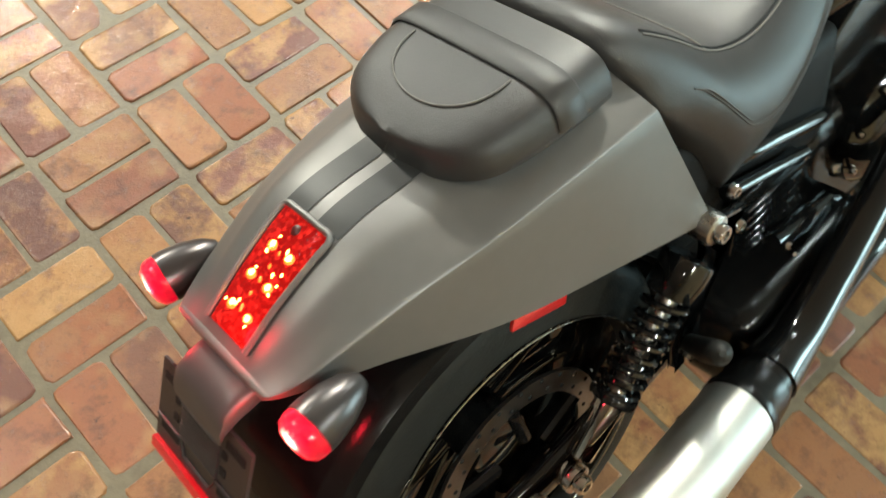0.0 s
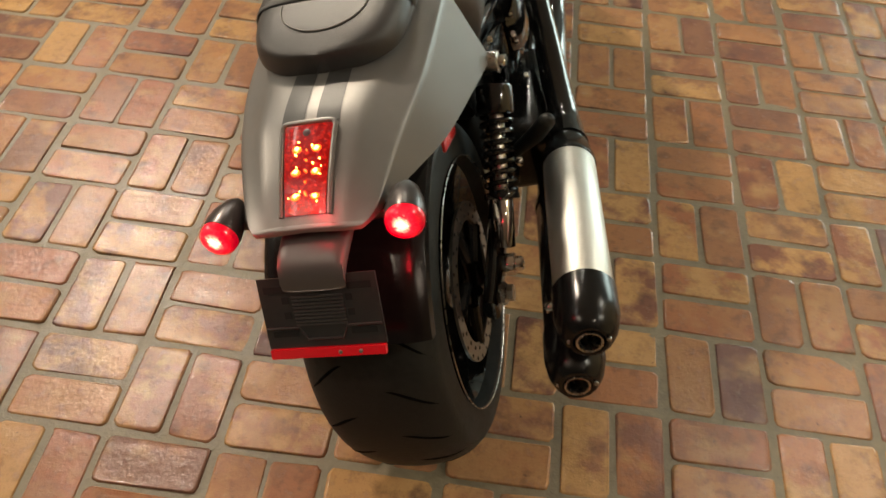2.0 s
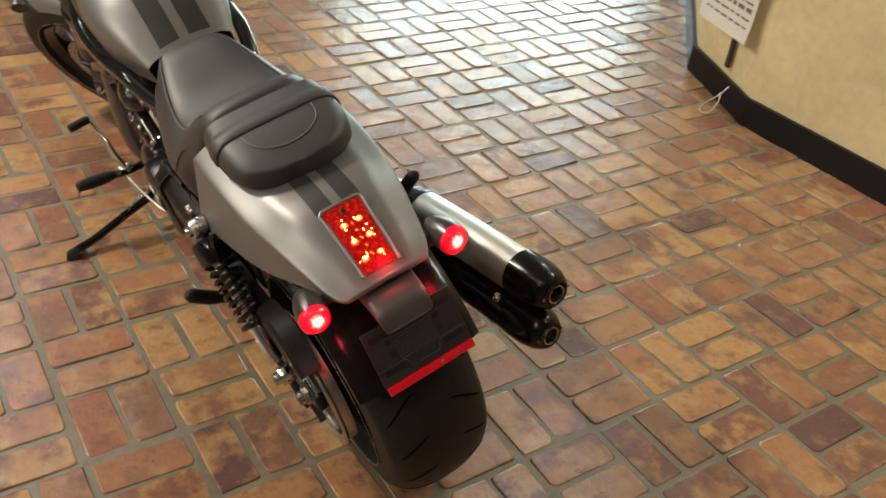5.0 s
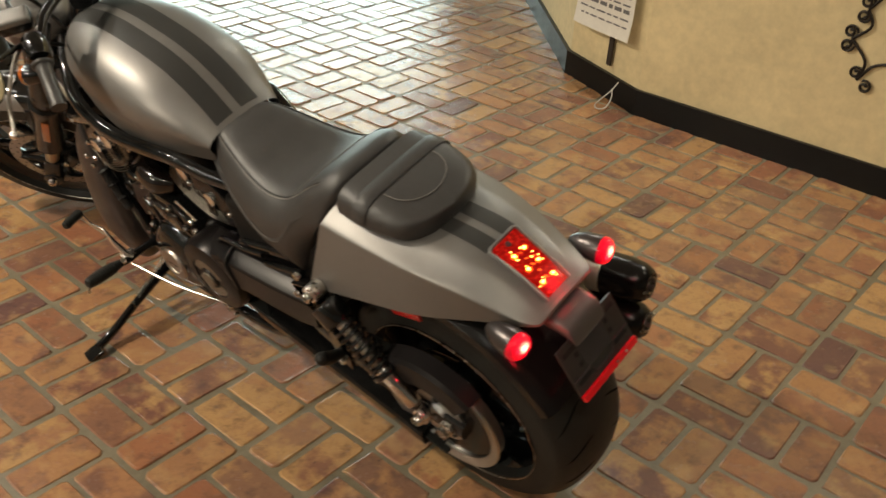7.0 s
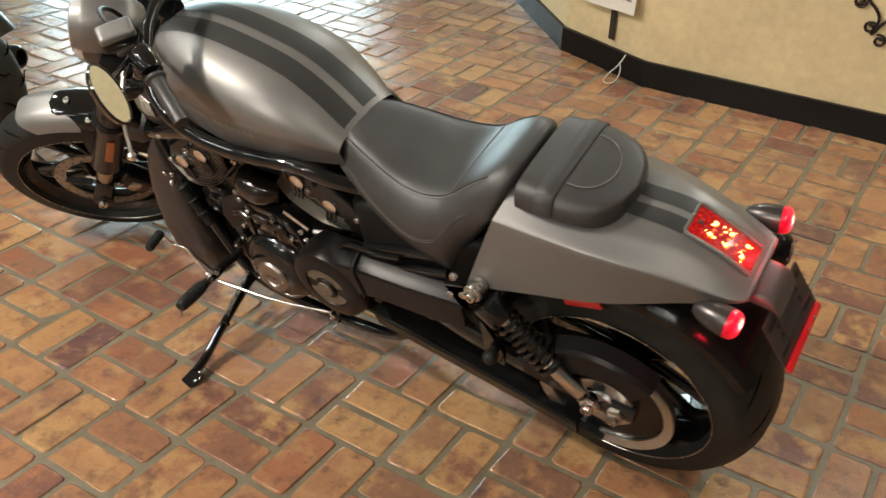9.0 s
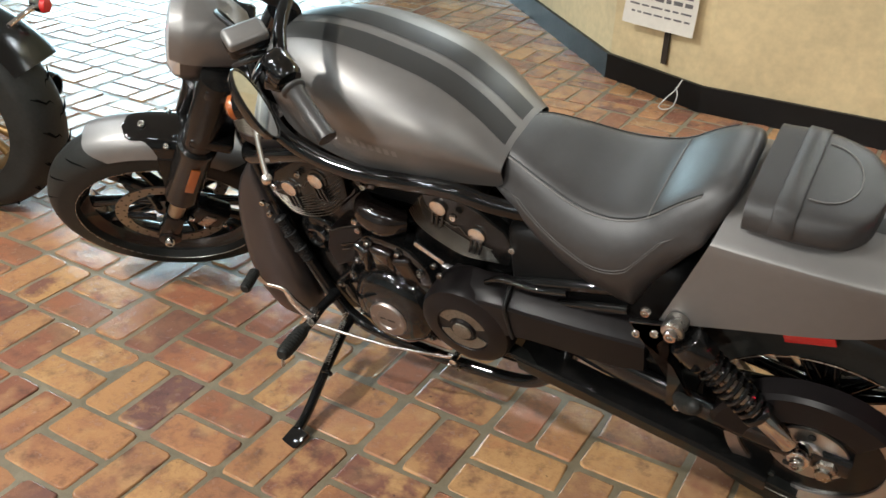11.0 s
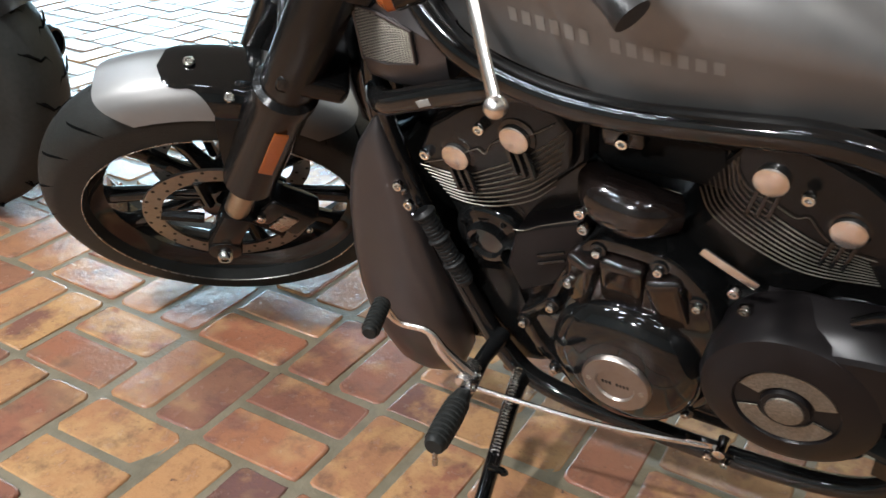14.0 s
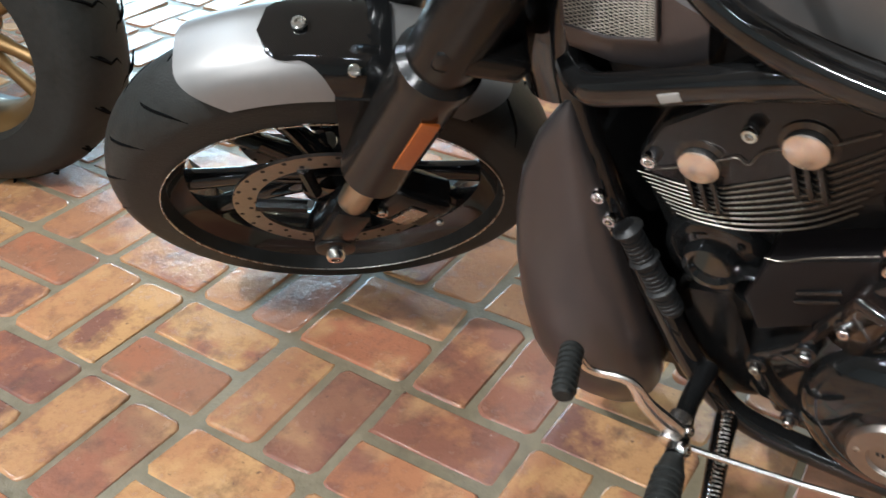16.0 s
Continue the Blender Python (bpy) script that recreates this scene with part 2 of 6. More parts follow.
def slab(bm, outline, thick, m, bevel=0.0, seg=2):
    """A plate with the given outline in its own plane, laid into place by m."""
    t = bmesh.new()
    f = t.faces.new([t.verts.new((x, y, 0)) for x, y in outline])
    g = bmesh.ops.extrude_face_region(t, geom=[f])
    bmesh.ops.translate(t, vec=(0, 0, thick), verts=[v for v in g["geom"] if isinstance(v, bmesh.types.BMVert)])
    bmesh.ops.recalc_face_normals(t, faces=t.faces)
    if bevel:
        es = [e for e in t.edges if abs(e.verts[0].co.z - e.verts[1].co.z) < 1e-6]
        bmesh.ops.bevel(t, geom=es, offset=bevel, segments=seg, affect="EDGES", profile=0.6)
    return merge(bm, t, m)


def bolt(bm, p, d, r=0.009, h=0.007, dome=True):
    """A cap-head bolt at p, standing out along d."""
    p, d = Vector(p), Vector(d).normalized()
    lathe(bm, [(0, 0), (r, 0), (r, h * 0.7), (r * 0.8, h), (r * 0.5, h), (r * 0.45, h * 0.55), (0, h * 0.55)], p, p + d, 14)
    return bm


def part(name, bm, mat, parent, label="", xf=None, sharp=38, category=""):
    """Links a bmesh as one mesh object under a thing or a part."""
    if xf is not None:
        bm.transform(xf)
    me = bpy.data.meshes.new(name)
    bm.to_mesh(me)
    bm.free()
    for p in me.polygons:
        p.use_smooth = True
    me.set_sharp_from_angle(angle=radians(sharp))
    me.materials.append(mat)
    ob = new(name, me)
    if parent:
        ob.parent = parent
    return tagged(ob, label, category)


def B():
    return bmesh.new()


def bolts(name, items, mat, parent, xf=None):
    """Bolts, each a part of its own; items: place, way, radius, height."""
    for p, d, r, h in items:
        part(name, bolt(B(), p, d, r, h), mat, parent, "", xf)

# ---- the room ----
PLASTER = material("ochre_plaster", (0.62, 0.50, 0.29), 0.75, 0, 0.16, 3.0, 0.4, 40, 0.1)
PLAIN = material("pale_grey_paint", (0.46, 0.46, 0.43), 0.8, 0, 0.08, 1.5, 0.2, 60)
BASE = material("black_vinyl", (0.006, 0.006, 0.006), 0.42, 0, 0.3, 6, 0.1, 80, 0.08, spec=0.25)
GROUT = material("grey_mortar", (0.165, 0.136, 0.088), 0.45, 0, 0.28, 5, 0.6, 160, 0.15)


def brick_material():
    m = bpy.data.materials.new("sealed_clay_brick")
    m.use_nodes = True
    N, K = m.node_tree.nodes, m.node_tree.links
    b = N["Principled BSDF"]
    tc, info, geo, add = N.new("ShaderNodeTexCoord"), N.new("ShaderNodeObjectInfo"), N.new("ShaderNodeNewGeometry"), N.new("ShaderNodeMath")
    add.operation = "ADD"
    K.new(info.outputs["Random"], add.inputs[0])
    K.new(geo.outputs["Random Per Island"], add.inputs[1])
    fr = N.new("ShaderNodeMath")
    fr.operation = "FRACT"
    K.new(add.outputs[0], fr.inputs[0])
    ramp = N.new("ShaderNodeValToRGB")
    cols = [(0.0, (0.28, 0.100, 0.048)), (0.14, (0.42, 0.225, 0.085)), (0.28, (0.42, 0.232, 0.090)), (0.42, (0.30, 0.115, 0.055)), (0.56, (0.155, 0.068, 0.052)), (0.68, (0.40, 0.185, 0.075)), (0.80, (0.125, 0.060, 0.055)), (0.90, (0.38, 0.195, 0.080)), (1.0, (0.24, 0.098, 0.055))]

    def tones(value):
        ramp = N.new("ShaderNodeValToRGB")
        e = ramp.color_ramp.elements
        e[0].position, e[0].color = cols[0][0], (*cols[0][1], 1)
        e[1].position, e[1].color = cols[-1][0], (*cols[-1][1], 1)
        for p, c in cols[1:-1]:
            x = e.new(p)
            x.color = (*c, 1)
        K.new(value, ramp.inputs[0])
        return ramp

    ramp = tones(fr.outputs[0])
    # each brick was burnt in two tones
    other_ = N.new("ShaderNodeMath")
    other_.operation = "MULTIPLY"
    other_.inputs[1].default_value = 7.31
    K.new(add.outputs[0], other_.inputs[0])
    fr2 = N.new("ShaderNodeMath")
    fr2.operation = "FRACT"
    K.new(other_.outputs[0], fr2.inputs[0])
    ramp2 = tones(fr2.outputs[0])

    def noise_at(scale, detail=4, rough=0.55, off=0.0):
        n = N.new("ShaderNodeTexNoise")
        n.noise_dimensions = "4D"
        n.inputs["Scale"].default_value, n.inputs["Detail"].default_value, n.inputs["Roughness"].default_value = scale, detail, rough
        K.new(geo.outputs["Position"], n.inputs["Vector"])
        s = N.new("ShaderNodeMath")
        s.operation = "MULTIPLY_ADD"
        s.inputs[1].default_value, s.inputs[2].default_value = 37.0, off
        K.new(add.outputs[0], s.inputs[0])
        K.new(s.outputs[0], n.inputs["W"])
        return n

    big, mid, fine, spots, glaze, scorch = noise_at(8, 5, 0.62), noise_at(42, 6, 0.68, 3.1), noise_at(240, 3, 0.6, 5.0), noise_at(60, 3, 0.6, 9.0), noise_at(11, 2.5, 0.5, 14.0), noise_at(17, 6, 0.65, 21.0)

    def mixc(fac_node, lo, hi, a, colour):
        mr = N.new("ShaderNodeMapRange")
        mr.inputs["From Min"].default_value, mr.inputs["From Max"].default_value = lo, hi
        K.new(fac_node.outputs[0], mr.inputs["Value"])
        mx = N.new("ShaderNodeMix")
        mx.data_type = "RGBA"
        K.new(mr.outputs[0], mx.inputs["Factor"])
        K.new(a, mx.inputs["A"])
        mx.inputs["B"].default_value = (*colour, 1)
        return mx.outputs["Result"]

    c = mixc(big, 0.47, 0.58, ramp.outputs[0], (0, 0, 0))
    K.new(ramp2.outputs[0], c.node.inputs["B"])
    c = mixc(mid, 0.50, 0.82, c, (0.185, 0.078, 0.042))
    c = mixc(glaze, 0.55, 0.90, c, (0.50, 0.300, 0.125))
    c = mixc(scorch, 0.52, 0.78, c, (0.070, 0.040, 0.036))
    c = mixc(spots, 0.66, 0.76, c, (0.065, 0.042, 0.036))
    c = mixc(fine, 0.58, 1.00, c, (0.15, 0.075, 0.050))
    sat = N.new("ShaderNodeHueSaturation")
    sat.inputs["Saturation"].default_value = 0.95
    K.new(c, sat.inputs["Color"])
    K.new(sat.outputs[0], b.inputs["Base Color"])
    rr = N.new("ShaderNodeMapRange")
    rr.inputs["From Min"].default_value, rr.inputs["From Max"].default_value = 0.3, 0.7
    rr.inputs["To Min"].default_value, rr.inputs["To Max"].default_value = 0.13, 0.32
    K.new(mid.outputs[0], rr.inputs["Value"])
    K.new(rr.outputs[0], b.inputs["Roughness"])
    b.inputs["Specular IOR Level"].default_value = 0.27
    b.inputs["Coat Weight"].default_value, b.inputs["Coat Roughness"].default_value = 0.36, 0.09
    h = N.new("ShaderNodeMath")
    h.operation = "MULTIPLY_ADD"
    h.inputs[1].default_value = 0.25
    K.new(fine.outputs[0], h.inputs[0])
    wav = N.new("ShaderNodeMath")
    wav.operation = "MULTIPLY_ADD"
    wav.inputs[1].default_value = 1.5
    K.new(glaze.outputs[0], wav.inputs[0])
    K.new(mid.outputs[0], wav.inputs[2])
    K.new(wav.outputs[0], h.inputs[2])
    bp = N.new("ShaderNodeBump")
    bp.inputs["Strength"].default_value, bp.inputs["Distance"].default_value = 0.55, 0.0038
    K.new(h.outputs[0], bp.inputs["Height"])
    K.new(bp.outputs[0], b.inputs["Normal"])
    K.new(bp.outputs[0], b.inputs["Coat Normal"])
    return m


BRICK = brick_material()

# floor bed, recessed below the brick tops
bm = B()
box(bm, (2.0, -1.5, -0.0288), (16, 16, 0.05))
floor = tagged(part("floor", bm, GROUT, None, sharp=30), "grey mortar bed of a glazed brick floor", "floor", kind="structure")

# counter front with its black plinth
WA, WB, WC, WD = V(-6.0, -2.26, 0), V(0.90, -2.26, 0), V(1.44, -2.49, 0), V(3.9, -4.95, 0)


def wall_run(bm, pts, z0, z1, thick):
    """An upright sheet along pts, its back thick metres behind."""
    P = [Vector(p) for p in pts]
    N_ = []
    for i, p in enumerate(P):
        d = (P[min(i + 1, len(P) - 1)] - P[max(i - 1, 0)]).normalized()
        N_.append(Vector((d.y, -d.x, 0)))
    for i in range(len(P) - 1):
        a, b, na, nb = P[i], P[i + 1], N_[i], N_[i + 1]
        ring = lambda p, n: [p + V(0, 0, z0), p + n * thick + V(0, 0, z0), p + n * thick + V(0, 0, z1), p + V(0, 0, z1)]
        loft(bm, [ring(a, na), ring(b, nb)])
    return bm


wall = tagged(part("wall_counter", wall_run(B(), [WA + V(0, -0.02, 0), WB + V(0, -0.02, 0), WC + V(-0.01, -0.02, 0), WD + V(-0.014, -0.014, 0)], 0.09, CEIL, 0.12), PLASTER, None, sharp=20), "wall of mottled ochre plaster panels", "wall", kind="structure")
tagged(part("baseboard", wall_run(B(), [WA, WB, WC, WD], -0.012, 0.118, 0.1), BASE, None, sharp=20), "black vinyl plinth along the plaster wall", "baseboard", kind="structure")

# outer walls, ceiling
def plain_wall(name, a, b, z0=-0.05, z1=CEIL):
    bm = wall_run(B(), [V(*a, 0), V(*b, 0)], z0, z1, 0.15)
    return tagged(part(name, bm, PLAIN, None, sharp=20), "plain pale grey painted showroom wall", "wall", kind="structure")


plain_wall("wall_north", (9.9, 6.4), (-5.9, 6.4))
plain_wall("wall_west", (-5.9, 6.4), (-5.9, -9.4))
plain_wall("wall_south", (-5.9, -9.4), (9.9, -9.4))
plain_wall("wall_east", (9.9, -4.8), (9.9, 6.4))
# glazed corner: wall pieces beside, below and above the opening
GA, GB = V(5.3, -9.4, 0), V(9.9, -4.8, 0)
gd = (GB - GA).normalized()
for name, u0, u1, z0, z1 in (("wall_corner_a", 0.0, 2.3, -0.05, CEIL), ("wall_corner_b", 6.2, (GB - GA).length, -0.05, CEIL), ("wall_corner_head", 2.3, 6.2, 2.9, CEIL), ("wall_corner_sill", 2.3, 6.2, -0.05, 0.45)):
    plain_wall(name, (GA + gd * u0)[:2], (GA + gd * u1)[:2], z0, z1)
bm = B()
for u in (2.3, 3.6, 4.9, 6.2):
    q = GA + gd * u
    box(bm, (q.x, q.y, 1.675), (0.06, 0.06, 2.45), (0, 0, 45), 0.006)
tagged(part("window_1", bm, ALU, None), "metal framed shop window in the corner", "window", kind="structure")
bm = B()
box(bm, (2.0, -1.5, CEIL + 0.05), (16, 16, 0.1))
tagged(part("ceiling", bm, material("dim_grey_ceiling_paint", (0.52, 0.52, 0.50), 0.85, 0, 0.08, 1.5, 0.2, 60), None), "plain dim grey ceiling", "ceiling", kind="structure")
# daylight: glazed front across the far corner
q = GA + gd * 4.25
lamp("window_daylight", "AREA", look((q.x - 0.12, q.y + 0.12, 1.65), (q.x - 2, q.y + 2, 1.45)), 270, (0.67, 0.91, 0.98), (3.85, 2.3))

# ---- the motorcycle: x ahead, y to its left, z up from the ground below its rear axle ----
bike = tagged(new("motorcycle"), "charcoal grey cruiser motorcycle leaning on its side stand", "motorcycle")
bike.matrix_world = pose(0, -0.049, 0.007, -18, 0, 0)
# the bars stand turned to the left
HEAD, RAKE, TURNED = V(1.18, 0, 0.95), radians(34), 35.75
AXIS = V(-math.sin(RAKE), 0, math.cos(RAKE))
STEER = Matrix.Translation(HEAD) @ Matrix.Rotation(radians(TURNED), 4, AXIS) @ Matrix.Translation(-HEAD - V(0, 0.022, 0))
UNSTEER = STEER.inverted()


def span(a, b, n):
    return np.linspace(a, b, n).tolist()


def P(name, bm, mat, label="", parent=None, xf=None, sharp=38):
    return part(name, bm, mat, parent or bike, label, xf, sharp)


def table(x, rows):
    """Values at x, from rows of (x, value, ...), smoothly between them."""
    xs = [r[0] for r in rows]
    if xs[0] > xs[-1]:
        rows, xs = rows[::-1], xs[::-1]
    out = []
    for c in range(1, len(rows[0])):
        ys = [r[c] for r in rows]
        i = int(np.clip(np.searchsorted(xs, x) - 1, 0, len(xs) - 2))
        u = min(max((x - xs[i]) / (xs[i + 1] - xs[i]), 0), 1)
        m0 = (ys[i + 1] - ys[i - 1]) / (xs[i + 1] - xs[i - 1]) if i > 0 else (ys[1] - ys[0]) / (xs[1] - xs[0])
        m1 = (ys[i + 2] - ys[i]) / (xs[i + 2] - xs[i]) if i + 2 < len(xs) else (ys[-1] - ys[-2]) / (xs[-1] - xs[-2])
        h = xs[i + 1] - xs[i]
        out.append((2 * u**3 - 3 * u**2 + 1) * ys[i] + (u**3 - 2 * u**2 + u) * h * m0 + (-2 * u**3 + 3 * u**2) * ys[i + 1] + (u**3 - u**2) * h * m1)
    return out


def tail_section(u):
    """Height over the shoulder across the cowl: a flat-crowned top, a crease, then a hollow band down to the shoulder."""
    if u < 0.62:
        return 1 - 0.20 * (u / 0.62) ** 2.4
    v = (u - 0.62) / 0.38
    return 0.80 * (1 - v) ** 0.75 - 0.07 * math.sin(math.pi * v)


def shell_point(x, a, rows, grow=0.0):
    """A point of a body of revolution-like panel: x along it, a the angle over its back (-90 right, 90 left, past that down the flank).
    rows: x, top z, half width, shoulder z, bottom z, roundness of the back."""
    zt, w, zs, zb, e = table(x, rows)
    flare = max(-0.02, 0.06 + 0.6 * x) if rows is TAIL else -0.10
    if abs(a) <= 90:
        s, c = math.sin(radians(a)), math.cos(radians(a))
        y = w * math.copysign(abs(s) ** (2 / e), s)
        z = zs + (zt - zs) * (tail_section(abs(y) / w) if rows is TAIL else abs(c) ** (2 / e))
        ny, nz = s, c
    else:
        u = (abs(a) - 90) / 90
        y = math.copysign(w * (1 + flare * u), a)
        z = zs + (zb - zs) * u
        ny, nz = math.copysign(1, a), 0
    return V(x, y + ny * grow, z + nz * grow)


def panel(bm, rows, xs, angles, lean=lambda x, z: 0.0, grow=0.0, thick=0.0):
    rings = [[shell_point(x, a, rows, grow) for a in angles] for x in xs]
    rings = [[p + V(lean(p.x, p.z), 0, 0) for p in r] for r in rings]
    t = bmesh.new()
    R = [[t.verts.new(p) for p in r] for r in rings]
    for A, C in zip(R, R[1:]):
        for k in range(len(A) - 1):
            t.faces.new((A[k], A[k + 1], C[k + 1], C[k]))
    bmesh.ops.recalc_face_normals(t, faces=t.faces)
    if thick:
        bmesh.ops.solidify(t, geom=t.faces[:], thickness=thick)
    return merge(bm, t)


TAIL = None
# tank cover: x, top, half width, shoulder, bottom, roundness
TANK = [(1.21, 0.90, 0.05, 0.84, 0.80, 2.0), (1.17, 0.945, 0.095, 0.85, 0.784, 2.2), (1.10, 0.968, 0.135, 0.86, 0.770, 2.3), (1.0, 0.974, 0.158, 0.86, 0.758, 2.35), (0.9, 0.960, 0.167, 0.85, 0.754, 2.35), (0.78, 0.927, 0.158, 0.835, 0.756, 2.3), (0.70, 0.878, 0.135, 0.815, 0.752, 2.2), (0.63, 0.812, 0.105, 0.785, 0.742, 2.1)]
ANG = [-180, -150, -120, -100] + list(range(-90, 91, 6)) + [100, 120, 150, 180]
xs = list(span(0.63, 1.21, 40))
bm = panel(B(), TANK, xs, ANG)
tank = P("tank_cover", bm, PAINT, "charcoal satin tank cover with a broad double black stripe", sharp=60)


def stripe(rows, x0, x1, y0, y1, n=30, lean=lambda x, z: 0.0):
    """A painted band from y0 to y1 along the back of a panel, 0.7 mm proud."""
    bm = B()
    rings = []
    for x in span(x0, x1, n):
        ring = []
        for y in span(y0, y1, 7):
            zt, w, zs, zb, e = table(x, rows)
            s = min(abs(y) / w, 0.999) ** (e / 2)
            a = math.degrees(math.asin(s)) * (1 if y >= 0 else -1)
            p = shell_point(x, a, rows, 0.0009)
            ring.append(p + V(lean(p.x, p.z), 0, 0))
        rings.append(ring)
    return loft(bm, rings, closed=False)


for y0, y1 in ((0.012, 0.062), (-0.062, -0.012)):
    P("stripe", stripe(TANK, 0.64, 1.19, y0, y1), STRIPE, "dark painted stripe", tank, sharp=60)

# maker's name on the flank, as plain blocks
NAME = material("dull_silver_print", (0.27, 0.265, 0.25), 0.4, 0.4)
for k in range(14):
    if k == 6:
        continue
    x0 = 1.055 - 0.0172 * k
    P("lettering", loft(B(), [[shell_point(x, 90 + u * 90, TANK, 0.0008) for u in (0.20, 0.29, 0.38)] for x in (x0, x0 - 0.005, x0 - 0.0105)], closed=False), NAME, "", tank)

# tail cowl: front edge sloping forward to its lower corners
TAIL = [(0.21, 0.835, 0.150, 0.790, 0.596, 3.2), (0.12, 0.826, 0.150, 0.787, 0.630, 3.2), (0.0, 0.810, 0.143, 0.778, 0.660, 3.0), (-0.10, 0.803, 0.127, 0.763, 0.687, 3.0), (-0.18, 0.770, 0.109, 0.741, 0.707, 3.0), (-0.228, 0.741, 0.095, 0.727, 0.716, 2.8), (-0.245, 0.730, 0.085, 0.724, 0.717, 2.6)]
TLEAN = lambda x, z: max(0.0, (x + 0.05) / 0.26) ** 1.5 * (0.83 - z) * 0.36
tail_x = span(-0.245, 0.21, 44)
bm = panel(B(), TAIL, tail_x, ANG, TLEAN)
loft(bm, [[V(shell_point(x, a, TAIL).x - dx, shell_point(x, a, TAIL).y * k, 0.722 + (shell_point(x, a, TAIL).z - 0.722) * k) for a in ANG] for x, dx, k in ((-0.245, 0.0, 1.0), (-0.245, 0.006, 0.93), (-0.245, 0.008, 0.6), (-0.245, 0.008, 0.05))], closed=False)
tail = P("tail_cowl", bm, PAINT, "charcoal satin tail cowl over the rear wheel", sharp=60)
for y0, y1 in ((0.009, 0.044), (-0.044, -0.009)):
    P("stripe", stripe(TAIL, -0.112, 0.10, y0, y1, lean=TLEAN), STRIPE, "dark painted stripe", tail, sharp=60)

# tail light set into the cowl


def on_tail(x, y, up=0.0):
    zt, w, zs, zb, e = table(x, TAIL)
    s = min(abs(y) / w, 0.999) ** (e / 2)
    return shell_point(x, math.degrees(math.asin(s)) * (1 if y >= 0 else -1), TAIL, up)


def tail_patch(x0, x1, h0, h1, up, n=12):
    return loft(B(), [[on_tail(x, y, up) for y in span(-(h0 + (h1 - h0) * u), h0 + (h1 - h0) * u, 7)] for u, x in ((k / n, x0 + (x1 - x0) * k / n) for k in range(n + 1))], closed=False)


lightp = P("tail_light", tail_patch(-0.117, -0.236, 0.036, 0.029, 0.003), LENS, "lit red tail light lens with rows of diodes", sharp=60)
bm = B()
edge = [on_tail(-0.114, y, 0.004) for y in span(-0.034, 0.034, 7)] + [on_tail(x, 0.040 - 0.006 * (-0.114 - x) / 0.14, 0.004) for x in span(-0.120, -0.237, 10)]
edge = [on_tail(x, -0.040 + 0.006 * (-0.114 - x) / 0.14, 0.004) for x in span(-0.237, -0.120, 10)] + edge
tube(bm, edge, 0.0035, 8, 2)
P("bezel", bm, PAINT, "grey rim round the lens", lightp)
rl = random.Random(11)


def lamp_disc(x, y, r, up, mat, name, stretch=1.0, turn=0.0):
    """A small dome lying on the tail lens."""
    t = lathe(B(), [(0, 0.0012), (r * 0.7, 0.0009), (r, 0)], (0, 0, 0), (0, 0, 1), 9)
    bmesh.ops.scale(t, vec=(1, stretch, 1), verts=t.verts)
    bmesh.ops.rotate(t, matrix=Matrix.Rotation(turn, 3, "Z"), verts=t.verts)
    return P(name, merge(B(), t, Matrix.Translation(on_tail(x, y, up)) @ V(-0.4, 0, 1).to_track_quat("Z", "Y").to_matrix().to_4x4()), mat, "", lightp)


for x0 in (-0.153, -0.184, -0.214):
    for y0 in (-0.0145, 0.0145):
        lamp_disc(x0, y0, 0.0075, 0.0030, DIODE_RING, "diode_reflector", 0.8)
        lamp_disc(x0 + rl.uniform(-0.001, 0.001), y0, 0.0036, 0.0040, DIODE, "diode")
        # painted glints: scattered glowing domes that imitate sparkle in the lens
        for q in range(3):
            lamp_disc(x0 + rl.gauss(0, 0.007), y0 + rl.gauss(0, 0.006), rl.uniform(0.0009, 0.0018), 0.0036, DIODE, "glint", rl.uniform(0.8, 2.4), rl.uniform(0.2, 1.1))
for k in range(5):
    lamp_disc(-0.155 - 0.014 * k, 0.0, rl.uniform(0.0012, 0.002), 0.0034, DIODE_RING, "glint", rl.uniform(1, 3), rl.uniform(0.2, 1.1))
lamp_disc(-0.130, 0.002, 0.0062, 0.0034, LOCK, "lens_screw")

# rider's seat: x, top z at the middle, half width, edge z, lower z
SEAT = [(0.685, 0.770, 0.050, 0.755, 0.735), (0.665, 0.803, 0.082, 0.775, 0.735), (0.62, 0.812, 0.112, 0.785, 0.712), (0.55, 0.797, 0.138, 0.775, 0.646), (0.47, 0.776, 0.160, 0.760, 0.608), (0.40, 0.772, 0.170, 0.765, 0.590), (0.33, 0.795, 0.168, 0.785, 0.580), (0.28, 0.838, 0.160, 0.805, 0.600), (0.24, 0.866, 0.150, 0.822, 0.640), (0.205, 0.868, 0.142, 0.826, 0.70), (0.19, 0.850, 0.136, 0.82, 0.74)]
SLEAN = lambda x, z: max(0.0, (0.36 - x) / 0.17) * (0.868 - z) * 0.50 if x < 0.36 else 0.0


def seat_y(w, u):
    return 0.93 * w * math.copysign(abs(u) ** 0.9, u)


def seat_z(zt, ze, u):
    """Height across the seat's top, rolling over towards its edge."""
    return ze + (zt - ze) * (1 - abs(u) ** 3.2) - 0.034 * max(0.0, (abs(u) - 0.55) / 0.45) ** 2.2


def flank_y(w, u):
    """Half width down the flank: it swells out and then tucks in below."""
    return w * (0.93 + 0.12 * math.sin(math.pi * u ** 0.8) - 0.08 * u)


